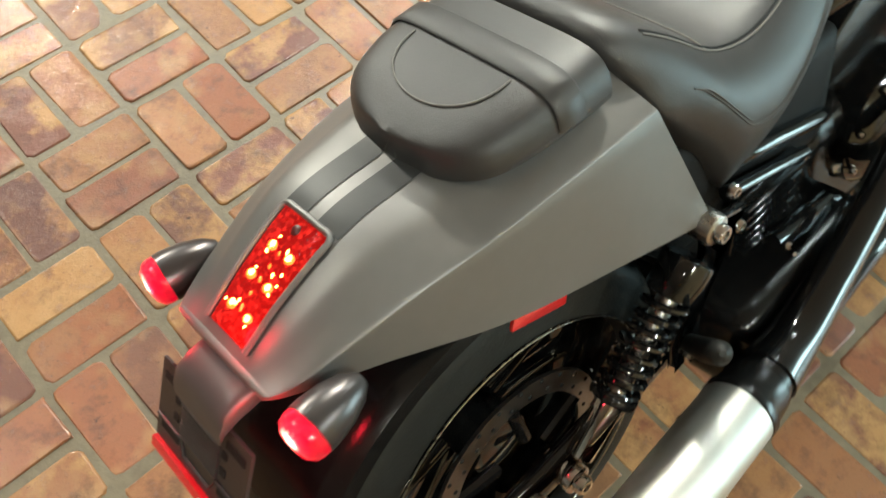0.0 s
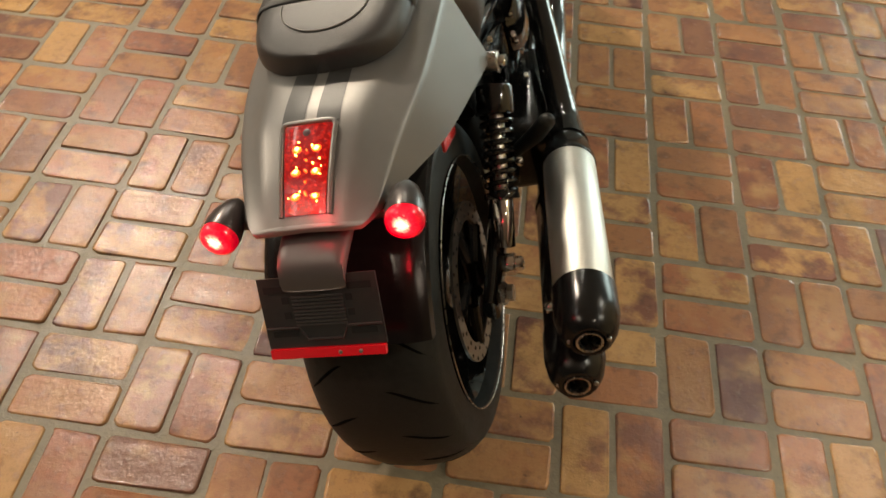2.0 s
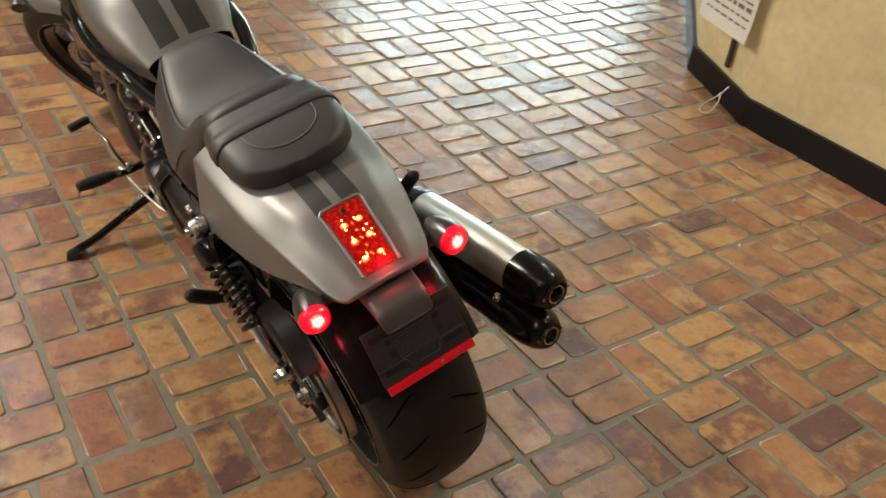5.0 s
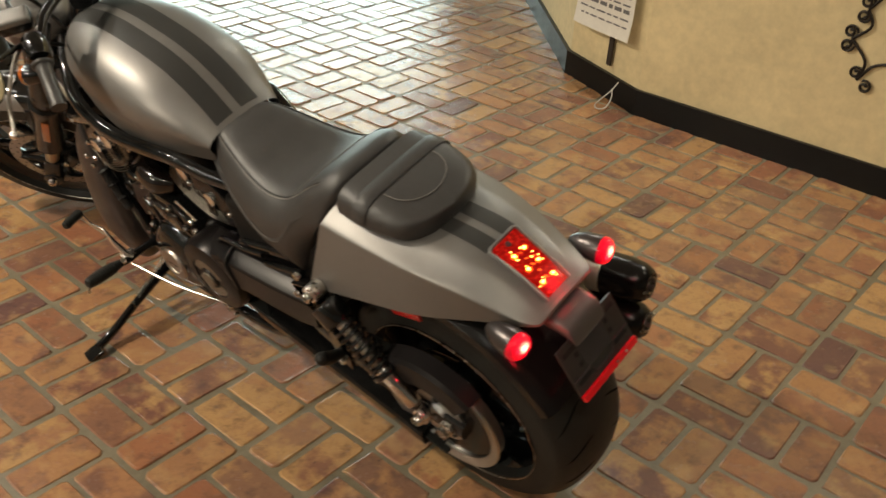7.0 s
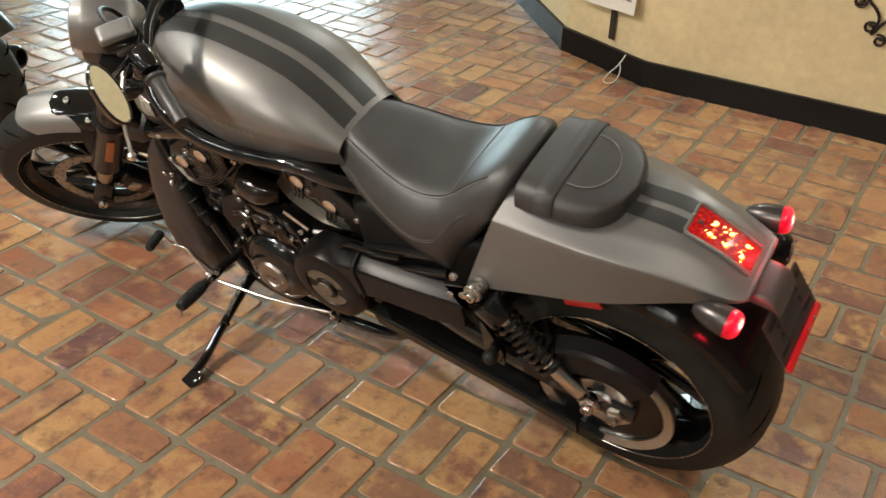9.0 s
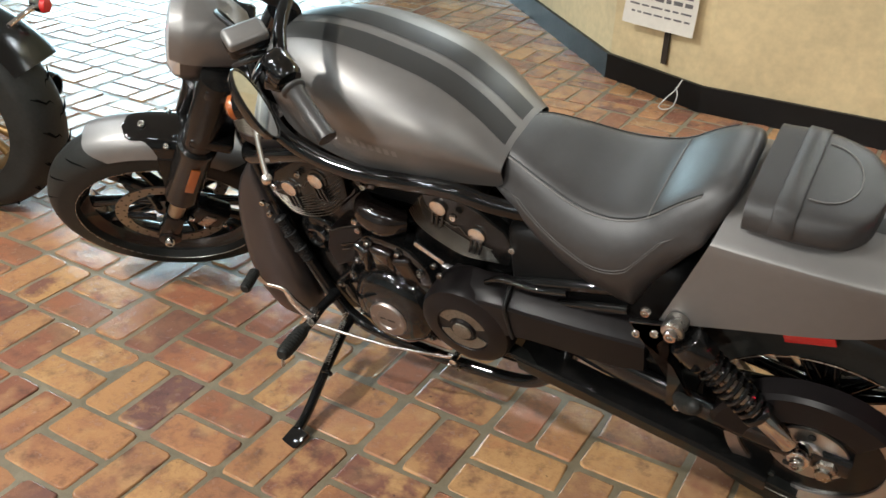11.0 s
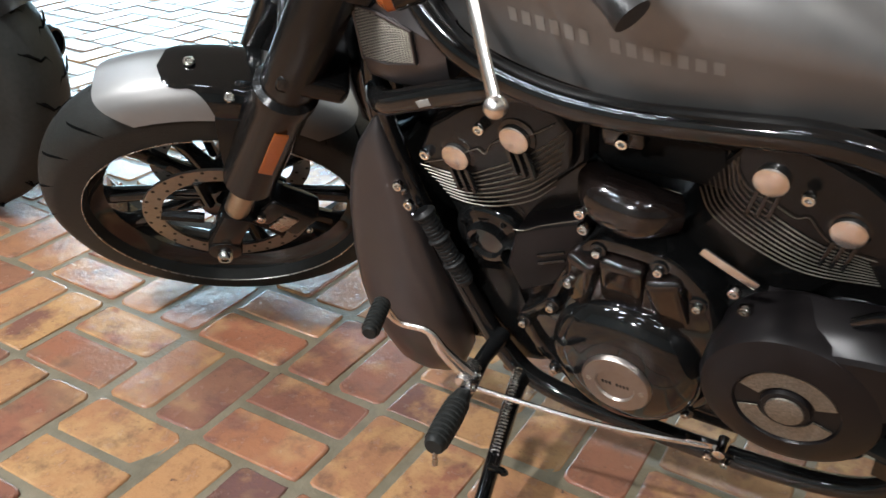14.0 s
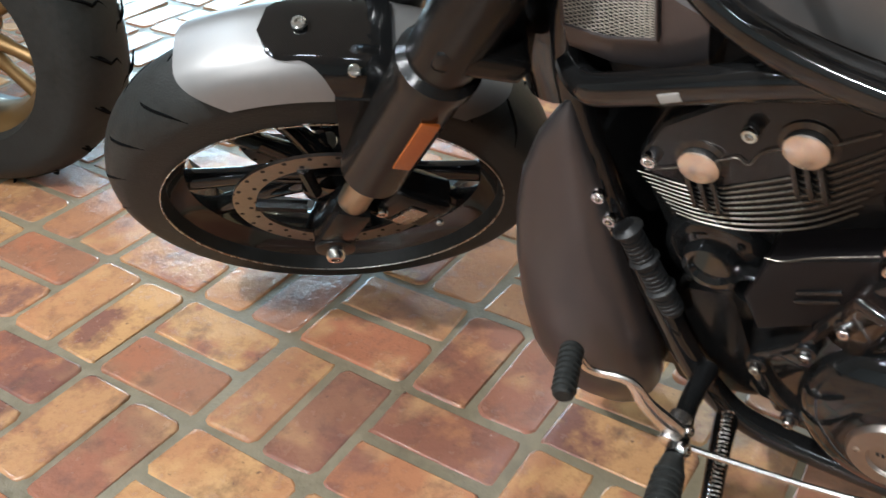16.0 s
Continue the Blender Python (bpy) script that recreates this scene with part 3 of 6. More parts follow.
def seat_ring(x):
    zt, w, ze, zb = table(x, SEAT)
    ring = []
    for k in range(25):
        u = -1 + 2 * k / 24
        ring.append(V(x, seat_y(w, u), seat_z(zt, ze, u)))
    side = []
    for k in range(1, 9):
        u = k / 8
        side.append((flank_y(w, u), ze - 0.034 + (zb - ze + 0.034) * u))
    ring = ring + [V(x, y, z) for y, z in side] + [V(x, -y, z) for y, z in side[::-1]]
    return [p + V(SLEAN(p.x, p.z), 0, 0) for p in ring]


bm = B()
loft(bm, [seat_ring(x) for x in span(0.685, 0.19, 46)])
seat = P("rider_seat", bm, LEATHER, "black leather rider seat with deep dished top", sharp=70)
SKIRT_THREAD = material("dark_grey_thread", (0.075, 0.070, 0.066), 0.7)
CORD = material("black_seam_cord", (0.010, 0.010, 0.010), 0.7)
for sgn in (-1, 1):
    # a sunk black cord along the edge of the dish, topstitched in pale thread
    for off, r_, mat_, name in ((0.0, 0.0014, CORD, "seam_cord"), (0.030, 0.0012, THREAD, "seam")):
        line = []
        for x in span(0.66, 0.25, 40):
            zt, w, ze, zb = table(x, SEAT)
            u = 0.66 + off + 0.08 * math.sin((0.66 - x) / 0.41 * math.pi)
            z = seat_z(zt, ze, u) + 0.0009
            line.append(V(x, sgn * seat_y(w, u), z) + V(SLEAN(x, z), 0, 0))
        P(name, tube(B(), line, r_, 6, 1, smooth=False), mat_, "pale stitched seam" if mat_ is THREAD else "black seam cord", seat)
    # a twin seam dips along the flank, above the skirt
    for off in (0.0, 0.0065):
        line = []
        for x in span(0.655, 0.262, 48):
            zt, w, ze, zb = table(x, SEAT)
            z = table(x, [(0.66, 0.768), (0.617, 0.762), (0.573, 0.738), (0.52, 0.712), (0.47, 0.694), (0.425, 0.682), (0.38, 0.690), (0.33, 0.722), (0.29, 0.762), (0.26, 0.795)])[0] - off
            z = min(z, ze - 0.036)
            u = min(max((ze - 0.034 - z) / (ze - 0.034 - zb), 0.0), 1.0)
            line.append(V(x, sgn * (flank_y(w, u) + 0.0003), z) + V(SLEAN(x, z), 0, 0))
        P("skirt_seam", tube(B(), line, 0.0010, 6, 1, smooth=False), SKIRT_THREAD, "dark twin seam", seat)
line = []
for k in range(25):
    u = -0.74 + 1.48 * k / 24
    zt, w, ze, zb = table(0.335, SEAT)
    z = seat_z(zt, ze, u) + 0.0009
    line.append(V(0.335, seat_y(w, u), z) + V(SLEAN(0.335, z), 0, 0))
P("cross_seam", tube(B(), line, 0.0011, 6, 1, smooth=False), THREAD, "stitched seam across the bolster", seat)

# passenger pad with its strap
PADW = [(0.185, 0.124), (0.13, 0.127), (0.08, 0.124), (0.035, 0.111), (0.012, 0.088), (-0.004, 0.050), (-0.009, 0.004)]


def pad_top(x):
    return table(x, [(0.185, 0.872), (0.11, 0.870), (0.05, 0.860), (-0.009, 0.842)])[0]


rings = []
for x in span(0.185, -0.008, 30):
    w = table(x, PADW)[0]
    zt, zb = pad_top(x), 0.815 - 0.05 * max(0, 0.1 - x)
    ring = []
    for k in range(32):
        a = 2 * math.pi * k / 32
        c, s = math.cos(a), math.sin(a)
        ring.append(V(x, w * math.copysign(abs(c) ** 0.45, c), (zt + zb) / 2 + (zt - zb) / 2 * math.copysign(abs(s) ** 0.6, s) - 0.014 * (abs(c) ** 6)))
    rings.append(ring)
pad = P("passenger_pad", loft(B(), rings), LEATHER, "black leather passenger pad with stitched oval", sharp=70)


def band(x0, x1, up, drop, n=26):
    """A strap across the pad, going down over its sides."""
    rings = []
    for x in (x0, x0 + 0.002, x1 - 0.002, x1):
        g = up if x0 < x < x1 else up - 0.002
        w, zt, zb = table(x, PADW)[0], pad_top(x), 0.815 - drop
        ring = []
        for k in range(n + 1):
            a = math.pi * (k / n)
            c, s = math.cos(a), math.sin(a)
            y = (w + g) * math.copysign(abs(c) ** 0.45, c)
            zc = (zt + 0.815) / 2
            ring.append(V(x, y, zc + (zt - 0.815 + 2 * g) / 2 * abs(s) ** 0.6 - 0.014 * abs(c) ** 6 - (drop if k in (0, n) else 0)))
        rings.append(ring)
    return loft(B(), rings, closed=False)


P("strap", band(0.105, 0.142, 0.004, 0.0), LEATHER, "black leather grab strap", pad, sharp=50)
bm = B()
oval = []
for k in range(41):
    a = math.pi * (k / 40)
    x, y = 0.100 - 0.066 * math.sin(a) ** 0.8, 0.072 * math.cos(a)
    w = table(x, PADW)[0]
    oval.append(V(x, y, (pad_top(x) + 0.815) / 2 + (pad_top(x) - 0.815) / 2 * (1 - (abs(y) / w) ** (1 / 0.45 * 2)) ** 0.3 + 0.001))
tube(bm, oval, 0.0012, 6, 1, smooth=False)
P("seam", bm, THREAD, "pale stitched oval seam", pad)

# ---- wheels ----


def tyre(bm, c, R, w, rim, n=96):
    """A motorcycle tyre round the y axis at c."""
    c = V(*c)
    prof = []
    h = R - rim
    for k in range(25):
        a = math.pi * (k / 24)
        y = -w / 2 * math.cos(a) * (1.0 if 2 < k < 22 else 0.96)
        r = rim - 0.004 + (h + 0.004) * math.sin(a) ** 0.62
        prof.append((r, y))
    prof = [(rim - 0.012, -w / 2 + 0.03)] + prof + [(rim - 0.012, w / 2 - 0.03)]
    return lathe(bm, [(r, y) for r, y in prof], c, c + V(0, 1, 0), n)


def grooves(bm, c, R, w, n=22, seed=0):
    """Curved tread grooves, as half-sunk black ribs that paint the shade of grooves."""
    c = V(*c)
    for k in range(n):
        for s in (-1, 1):
            a0 = 2 * math.pi * (k + (0.5 if s > 0 else 0)) / n
            pts = []
            for q in range(6):
                u = q / 5
                y = s * w * (0.10 + 0.34 * u)
                a = a0 + 0.20 * u ** 1.5
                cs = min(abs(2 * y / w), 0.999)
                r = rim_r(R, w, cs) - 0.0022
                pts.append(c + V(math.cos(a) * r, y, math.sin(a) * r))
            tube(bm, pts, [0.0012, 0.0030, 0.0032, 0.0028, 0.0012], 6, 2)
    return bm


RIMS = {0.325: 0.232, 0.324: 0.250}


def rim_r(R, w, cs):
    rim = RIMS[R]
    return rim - 0.004 + (R - rim + 0.004) * math.sin(math.acos(cs)) ** 0.62 + 0.0005


def wheel_rim(bm, c, rim, w):
    c = V(*c)
    b = w / 2
    prof = [(rim - 0.006, -b), (rim + 0.006, -b + 0.002), (rim + 0.008, -b + 0.010), (rim - 0.012, -b + 0.02), (rim - 0.028, -b * 0.5), (rim - 0.030, 0), (rim - 0.028, b * 0.5), (rim - 0.012, b - 0.02), (rim + 0.008, b - 0.010), (rim + 0.006, b - 0.002), (rim - 0.006, b), (rim - 0.016, b - 0.015), (rim - 0.033, b * 0.45), (rim - 0.035, 0), (rim - 0.033, -b * 0.45), (rim - 0.016, -b + 0.015), (rim - 0.006, -b)]
    lathe(bm, prof, c, c + V(0, 1, 0), 80)
    return bm


def spokes(parent, c, rim, w, mat, n=5, hub=0.05, split=0.10, xf=None):
    """Hub and split spokes of a cast wheel, as parts of it."""
    c = V(*c)
    part("hub", cyl(B(), c + V(0, -w * 0.38, 0), c + V(0, w * 0.38, 0), hub, hub, 32, 0.006), mat, parent, "", xf)
    for k in range(n):
        for s in (-1, 1):
            a = 2 * math.pi * k / n
            a1 = a + s * split * 2.2
            p0 = c + V(math.cos(a + s * 0.25) * hub * 0.9, 0, math.sin(a + s * 0.25) * hub * 0.9)
            p1 = c + V(math.cos(a1) * (rim - 0.03), 0, math.sin(a1) * (rim - 0.03))
            part("spoke", tube(B(), [p0, (p0 + p1) / 2, p1], [0.020, 0.014, 0.017], 10, 4), mat, parent, "", xf)


RW = V(0, 0, 0.325)
rear = P("rear_wheel", wheel_rim(B(), RW, 0.232, 0.20), GLOSS, "black cast rear wheel")
spokes(rear, RW, 0.232, 0.20, GLOSS)
P("tyre", tyre(B(), RW, 0.325, 0.24, 0.232), RUBBER, "wide black rear tyre", rear, sharp=60)
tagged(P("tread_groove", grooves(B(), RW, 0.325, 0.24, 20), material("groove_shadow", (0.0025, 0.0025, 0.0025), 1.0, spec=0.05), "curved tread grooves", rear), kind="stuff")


def disc(bm, c, y, ro, ri, holes=True, th=0.005):
    c = V(*c) + V(0, y, 0)
    lathe(bm, [(ri, 0), (ro, 0), (ro, th), (ri, th), (ri, 0)], c, c + V(0, 1, 0), 64)
    return bm


def disc_arms(parent, c, y, ri, th=0.005, xf=None):
    c = V(*c) + V(0, y, 0)
    for k in range(5):
        a = 2 * math.pi * k / 5
        p0, p1 = c + V(math.cos(a) * 0.045, th / 2, math.sin(a) * 0.045), c + V(math.cos(a + 0.3) * ri * 1.02, th / 2, math.sin(a + 0.3) * ri * 1.02)
        P("disc_arm", tube(B(), [p0, p1], 0.010, 8, flat=1, smooth=False), SATIN, "", parent, xf)


def drill(bm, c, y, r0, n):
    c = V(*c) + V(0, y, 0)
    for k in range(n):
        for q in range(2):
            a, r = 2 * math.pi * (k + q * 0.5) / n, r0 + 0.018 * q
            p = c + V(math.cos(a) * r, 0, math.sin(a) * r)
            cyl(bm, p + V(0, -0.0006, 0), p + V(0, 0.0062, 0), 0.0035, n=8, bevel=0.0003)
    return bm


# holes are not cut: dark studs paint the shade inside them
HOLE = material("drilled_hole", (0.012, 0.011, 0.010), 0.8)
d = P("brake_disc", disc(B(), RW, -0.115, 0.146, 0.112), DISC, "drilled steel brake disc", rear)
disc_arms(rear, RW, -0.115, 0.112)
tagged(P("disc_hole", drill(B(), RW, -0.1155, 0.122, 24), HOLE, "", rear), kind="stuff")
# left: toothed belt pulley
c = RW + V(0, 0.118, 0)
pul = P("belt_pulley", lathe(B(), [(0.136, 0.002), (0.136, 0.030), (0.158, 0.036), (0.160, 0.030), (0.152, 0.024), (0.152, 0.004), (0.136, 0.002)], c, c + V(0, 1, 0), 72), ALU, "silver toothed belt pulley", rear)
P("pulley_web", lathe(B(), [(0.040, 0.012), (0.137, 0.010), (0.137, 0.024), (0.060, 0.030), (0.040, 0.030)], c, c + V(0, 1, 0), 48), SATIN, "black pulley web", rear)
P("pulley_hub", lathe(B(), [(0.0, 0.0), (0.072, 0.026), (0.074, 0.036), (0.040, 0.038), (0.036, 0.048), (0, 0.048)], c, c + V(0, 1, 0), 40), ALU, "silver pulley hub", rear)
# black holes of the hub, painted as dark flat studs
for k in range(5):
    a = 2 * math.pi * k / 5 + 0.3
    q = c + V(math.cos(a) * 0.057, 0.0368, math.sin(a) * 0.057)
    P("hub_hole", cyl(B(), q, q + V(0, 0.003, 0), 0.008, n=14), HOLE, "", rear)
bm = B()
lathe(bm, [(0.2275, 0.1190), (0.2286, 0.1208), (0.2298, 0.1203), (0.2287, 0.1185), (0.2275, 0.1190)], RW, RW + V(0, 1, 0), 96)
lathe(bm, [(0.2275, 0.1190), (0.2286, 0.1208), (0.2298, 0.1203), (0.2287, 0.1185), (0.2275, 0.1190)], RW, RW + V(0, -1, 0), 96)
P("rim_stripe", bm, STEEL, "thin bright rim edge", rear)

# front wheel, steered
FW = V(1.741, 0, 0.322)
front = P("front_wheel", wheel_rim(B(), FW, 0.250, 0.10), GLOSS, "black cast front wheel with split spokes", xf=STEER)
spokes(front, FW, 0.250, 0.10, GLOSS, xf=STEER)
P("tyre", tyre(B(), FW, 0.324, 0.134, 0.250), RUBBER, "black front tyre", front, STEER, sharp=60)
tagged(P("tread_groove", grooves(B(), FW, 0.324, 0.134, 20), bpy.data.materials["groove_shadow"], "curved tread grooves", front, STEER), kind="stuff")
for s in (1, -1):
    y = 0.052 if s > 0 else -0.057
    P("brake_disc", disc(B(), FW, y, 0.148, 0.115), DISC, "drilled steel brake disc", front, STEER)
    disc_arms(front, FW, y, 0.115, xf=STEER)
    tagged(P("disc_hole", drill(B(), FW, y - 0.0005, 0.124, 24), HOLE, "", front, STEER), kind="stuff")
bm = B()
lathe(bm, [(0.2455, 0.0660), (0.2465, 0.0676), (0.2476, 0.0672), (0.2466, 0.0655), (0.2455, 0.0660)], FW, FW + V(0, 1, 0), 96)
P("rim_stripe", bm, STEEL, "thin bright rim edge", front, STEER)

# fork
FD = V(-math.sin(radians(35.3)), 0, math.cos(radians(35.3)))
for s in (1, -1):
    foot = FW + V(0.008, 0.096 * s, -0.012)
    bm = B()
    cyl(bm, foot + FD * 0.30, foot + FD * 0.72, 0.040, 0.040, 28, 0.003)
    lathe(bm, [(0.0, 0), (0.038, 0), (0.043, 0.004), (0.044, 0.22), (0.048, 0.235), (0.048, 0.25), (0.040, 0.258)], foot + FD * 0.205, foot + FD * 0.5, 32)
    leg = P("fork_leg", bm, SATIN, "black upside-down fork leg", xf=STEER)
    bm = B()
    cyl(bm, foot + FD * 0.06, foot + FD * 0.21, 0.0215, n=24, bevel=0.001)
    lathe(bm, [(0.020, 0), (0.031, 0), (0.031, 0.012), (0.020, 0.012)], foot + FD * 0.194, foot + FD * 0.4, 24)
    P("slider", bm, GOLD, "champagne coloured slider tube", leg, STEER)
    bm = B()
    box(bm, foot + FD * 0.045, (0.052, 0.050, 0.13), (0, -37.5, 0), 0.012)
    cyl(bm, foot + V(0, -0.028, -0.005), foot + V(0, 0.028, -0.005), 0.030, n=24, bevel=0.004)
    P("axle_clamp", bm, SATIN, "", leg, STEER)
    bm = B()
    bolt(bm, foot + V(0, 0.028 * s, -0.005), (0, s, 0), 0.014, 0.016)
    P("axle_nut", bm, CHROME, "bright axle nut", leg, STEER)
    bm = B()
    m = Matrix.Translation(foot + FD * 0.345 + V(-0.008, 0.044 * s, 0)) @ Matrix.Rotation(radians(-35.3), 4, "Y")
    box_ = B()
    box(box_, (0, 0, 0), (0.022, 0.005, 0.105), bevel=0.002)
    merge(bm, box_, m)
    P("fork_reflector", bm, AMBER, "amber side reflector", leg, STEER)

# front mudguard


def guard_point(a, u, up=0.0):
    r = 0.350 + up - 0.052 * abs(u) ** 3.0 - 0.012 * u * u
    return FW + V(math.cos(radians(a)) * r, 0.080 * math.copysign(abs(u) ** 0.8, u), math.sin(radians(a)) * r)


rings = []
for k in range(41):
    v = k / 40
    ring = []
    for q in range(21):
        u = 0.87 * (-1 + q / 10)
        e = (abs(u) / 0.87) ** 3.5
        a0, a1 = 79 + 9 * e, 150 - 8 * e
        ring.append(guard_point(a0 + (a1 - a0) * v, u))
    rings.append(ring)
t = bmesh.new()
loft(t, rings, closed=False)
bmesh.ops.solidify(t, geom=t.faces[:], thickness=0.003)
guard = P("front_mudguard", t, PAINT, "charcoal satin front mudguard", xf=STEER, sharp=60)

# ---- mudguard bracket, exhaust, shocks ----


def both(f):
    """The same mesh on both sides: f(bm, s) with s = 1 left, -1 right; yields each."""
    for s in (1, -1):
        yield s, f(B(), s)


def rear_guard(r, a0, a1, half, n=36, lip=0.03):
    rings = []
    for a in span(a0, a1, n):
        ca, sa = math.cos(radians(a)), math.sin(radians(a))
        rings.append([RW + V(ca * rr, y, sa * rr) for y, rr in [(-half, r - lip), (-half, r - 0.008), (-half + 0.012, r)] + [(half * (-0.8 + 0.2 * k), r + 0.004) for k in range(9)] + [(half - 0.012, r), (half, r - 0.008), (half, r - lip)]])
    t = bmesh.new()
    loft(t, rings, closed=False)
    bmesh.ops.solidify(t, geom=t.faces[:], thickness=0.003)
    return t


mud = P("rear_mudguard", rear_guard(0.352, 28, 146, 0.128), SATIN, "black rear mudguard under the cowl", sharp=50)
for s in (1, -1):
    bm = B()
    box(bm, (0.045, 0.137 * s, 0.622), (0.085, 0.006, 0.018), (0, 18, 0), 0.002)
    P("side_reflector", bm, REDREF, "red side reflector strip", mud)
# bracket from the cowl down to the plate holder
bm = B()
rings = []
for x, z, h, th in ((-0.215, 0.700, 0.052, 0.012), (-0.245, 0.698, 0.051, 0.016), (-0.272, 0.694, 0.050, 0.018), (-0.290, 0.687, 0.049, 0.017), (-0.299, 0.676, 0.048, 0.011), (-0.301, 0.669, 0.047, 0.005)):
    ring = []
    for k in range(20):
        a = 2 * math.pi * k / 20
        c, s_ = math.cos(a), math.sin(a)
        ring.append(V(x + th * 0.4 * s_, h * math.copysign(abs(c) ** 0.4, c), z + th * math.copysign(abs(s_) ** 0.6, s_) - 0.006))
    rings.append(ring)
P("plate_bracket", loft(bm, rings), BRACKET, "grey painted plate bracket")
# plate holder: sloping plate with slots, ribs and a red reflector bar


def on_plate(x, d, up=0.0):
    """x across (left +), d down the plate from its top edge."""
    p = V(-0.287, 0, 0.672) + V(-0.056, 0, -0.101).normalized() * d + V(-0.101, 0, 0.056).normalized() * up
    return V(p.x, x, p.z)


def plate_box(bm, x0, x1, d0, d1, u0, u1):
    pts = [[on_plate(x, d, u) for x, d in ((x0, d0), (x1, d0), (x1, d1), (x0, d1))] for u in (u0, u1)]
    return loft(bm, pts)


holder = P("plate_holder", plate_box(B(), -0.088, 0.088, 0.0, 0.104, -0.004, 0.0), HOLDER, "dark grey plate holder with slots and ribs")
SLOT = material("dark_gap", (0.006, 0.006, 0.006), 0.8)
# slots are not cut: near-black sheets on the plate paint their shade
for x0, x1, d0, d1 in ((0.045, 0.08, 0.012, 0.022), (-0.08, -0.045, 0.012, 0.022), (0.040, 0.078, 0.078, 0.087), (-0.078, -0.040, 0.078, 0.087)):
    P("slot", plate_box(B(), x0, x1, d0, d1, 0.0003, 0.0009), SLOT, "", holder)
for x in (0.05, -0.045):
    for d in (0.033, 0.055):
        P("slot", plate_box(B(), x - 0.005, x + 0.005, d - 0.005, d + 0.005, 0.0003, 0.0009), SLOT, "", holder)
for k in range(9):
    P("rib", plate_box(B(), -0.036, 0.04, 0.028 + k * 0.0052, 0.0302 + k * 0.0052, -0.001, 0.0022), GRIP, "", holder)
bm = B()
tube(bm, [on_plate(x, d, 0.001) for x, d in ((0.086, 0.074), (0.036, 0.074), (0.026, 0.092), (-0.026, 0.092), (-0.036, 0.074), (-0.086, 0.074))], 0.002, 6, smooth=False)
P("rib", bm, HOLDER, "", holder)
# a faint red glow is added to the reflector, which is no lamp
REDBAR = material("glowing_red_reflector_bar", (0.50, 0.008, 0.016), 0.14, 0, 0.08, 60, 0.3, 900, coat=0.6, emit=(1.0, 0.004, 0.015), emit_power=0.15)
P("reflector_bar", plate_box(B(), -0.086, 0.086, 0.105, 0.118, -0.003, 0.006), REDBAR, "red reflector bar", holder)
for x in (0.0, -0.03):
    bm = B()
    bolt(bm, on_plate(x - 0.02, 0.1115, 0.006), on_plate(0, 0, 1) - on_plate(0, 0, 0), 0.003, 0.002)
    P("rivet", bm, STEEL, "", holder)

# rear turn signals
for s in (1, -1):
    c = V(-0.238, 0.137 * s, 0.718)
    bm = B()
    lathe(bm, [(0.0, 0.068), (0.009, 0.066), (0.018, 0.054), (0.0250, 0.033), (0.0280, 0.012), (0.0283, 0.0), (0.026, -0.002), (0.0, 0.0)], c, c + V(1, -0.12 * s, 0.02), 28)
    tube(bm, [c + V(0.03, -0.015 * s, -0.006), c + V(0.04, -0.05 * s, -0.020), c + V(0.05, -0.075 * s, -0.030)], [0.012, 0.010, 0.012], 12, 4)
    sig = P("turn_signal", bm, PAINT_DARK, "grey bullet turn signal with lit red lens")
    bm = B()
    lathe(bm, [(0.0276, 0.0), (0.0276, 0.007), (0.0255, 0.014), (0.018, 0.020), (0.0, 0.0225)], c, c - V(1, -0.12 * s, 0.02), 28)
    P("lens", bm, LENS_SIG, "glowing red lens", sig)

# mufflers, one above the other on the right
PIPE_WAY = V(-1, -0.112, 0.075).normalized()


def muffler(front, r, sil, name, mat, label):
    f = V(*front)
    L = 0.352
    bm = B()
    cyl(bm, f, f + PIPE_WAY * L, r, r, 48, 0.003)
    body = P(name, bm, mat, label, sharp=30)
    bm = B()
    e = f + PIPE_WAY * L
    lathe(bm, [(r + 0.001, -0.002), (r + 0.003, 0.0), (r + 0.003, 0.055), (r - 0.003, 0.085), (r - 0.012, 0.102), (r - 0.024, 0.108), (0.030, 0.108), (0.027, 0.105), (0.026, 0.07), (0.0, 0.07)], e, e + PIPE_WAY, 48)
    cap = P("end_cap", bm, SATIN, "black rounded end cap", body)
    bm = B()
    q = e + PIPE_WAY * 0.107
    lathe(bm, [(0.018, -0.03), (0.018, 0.002), (0.021, 0.003), (0.021, -0.03)], q, q + PIPE_WAY, 24)
    for sy in (-1, 1):
        bolt(bm, q + V(0, 0.030 * sy, 0.004), PIPE_WAY, 0.004, 0.003)
    P("outlet", bm, STEEL, "steel outlet ring", body)
    bm = B()
    lathe(bm, [(0.0, -0.075), (r - 0.014, -0.075), (r - 0.010, -0.072), (r - 0.010, -0.045), (r - 0.005, -0.040), (r - 0.002, -0.005), (r + 0.0015, 0.0), (r + 0.0015, 0.012), (r - 0.002, 0.014)], f, f + PIPE_WAY, 48)
    P("collar", bm, SATIN, "black collar", body)
    return body


BRUSHED = material("brushed_silencer_steel", (0.70, 0.69, 0.64), 0.48, 1.0, 0.05, 6, 0.1, 500, 0.05)
muffler((0.226, -0.290, 0.386), 0.049, True, "muffler", BRUSHED, "brushed steel upper muffler")
muffler((0.216, -0.258, 0.290), 0.047, True, "muffler", SATIN, "black lower muffler")
bm = B()
box(bm, (-0.075, -0.300, 0.362), (0.05, 0.012, 0.04), (0, 0, 5), 0.003)
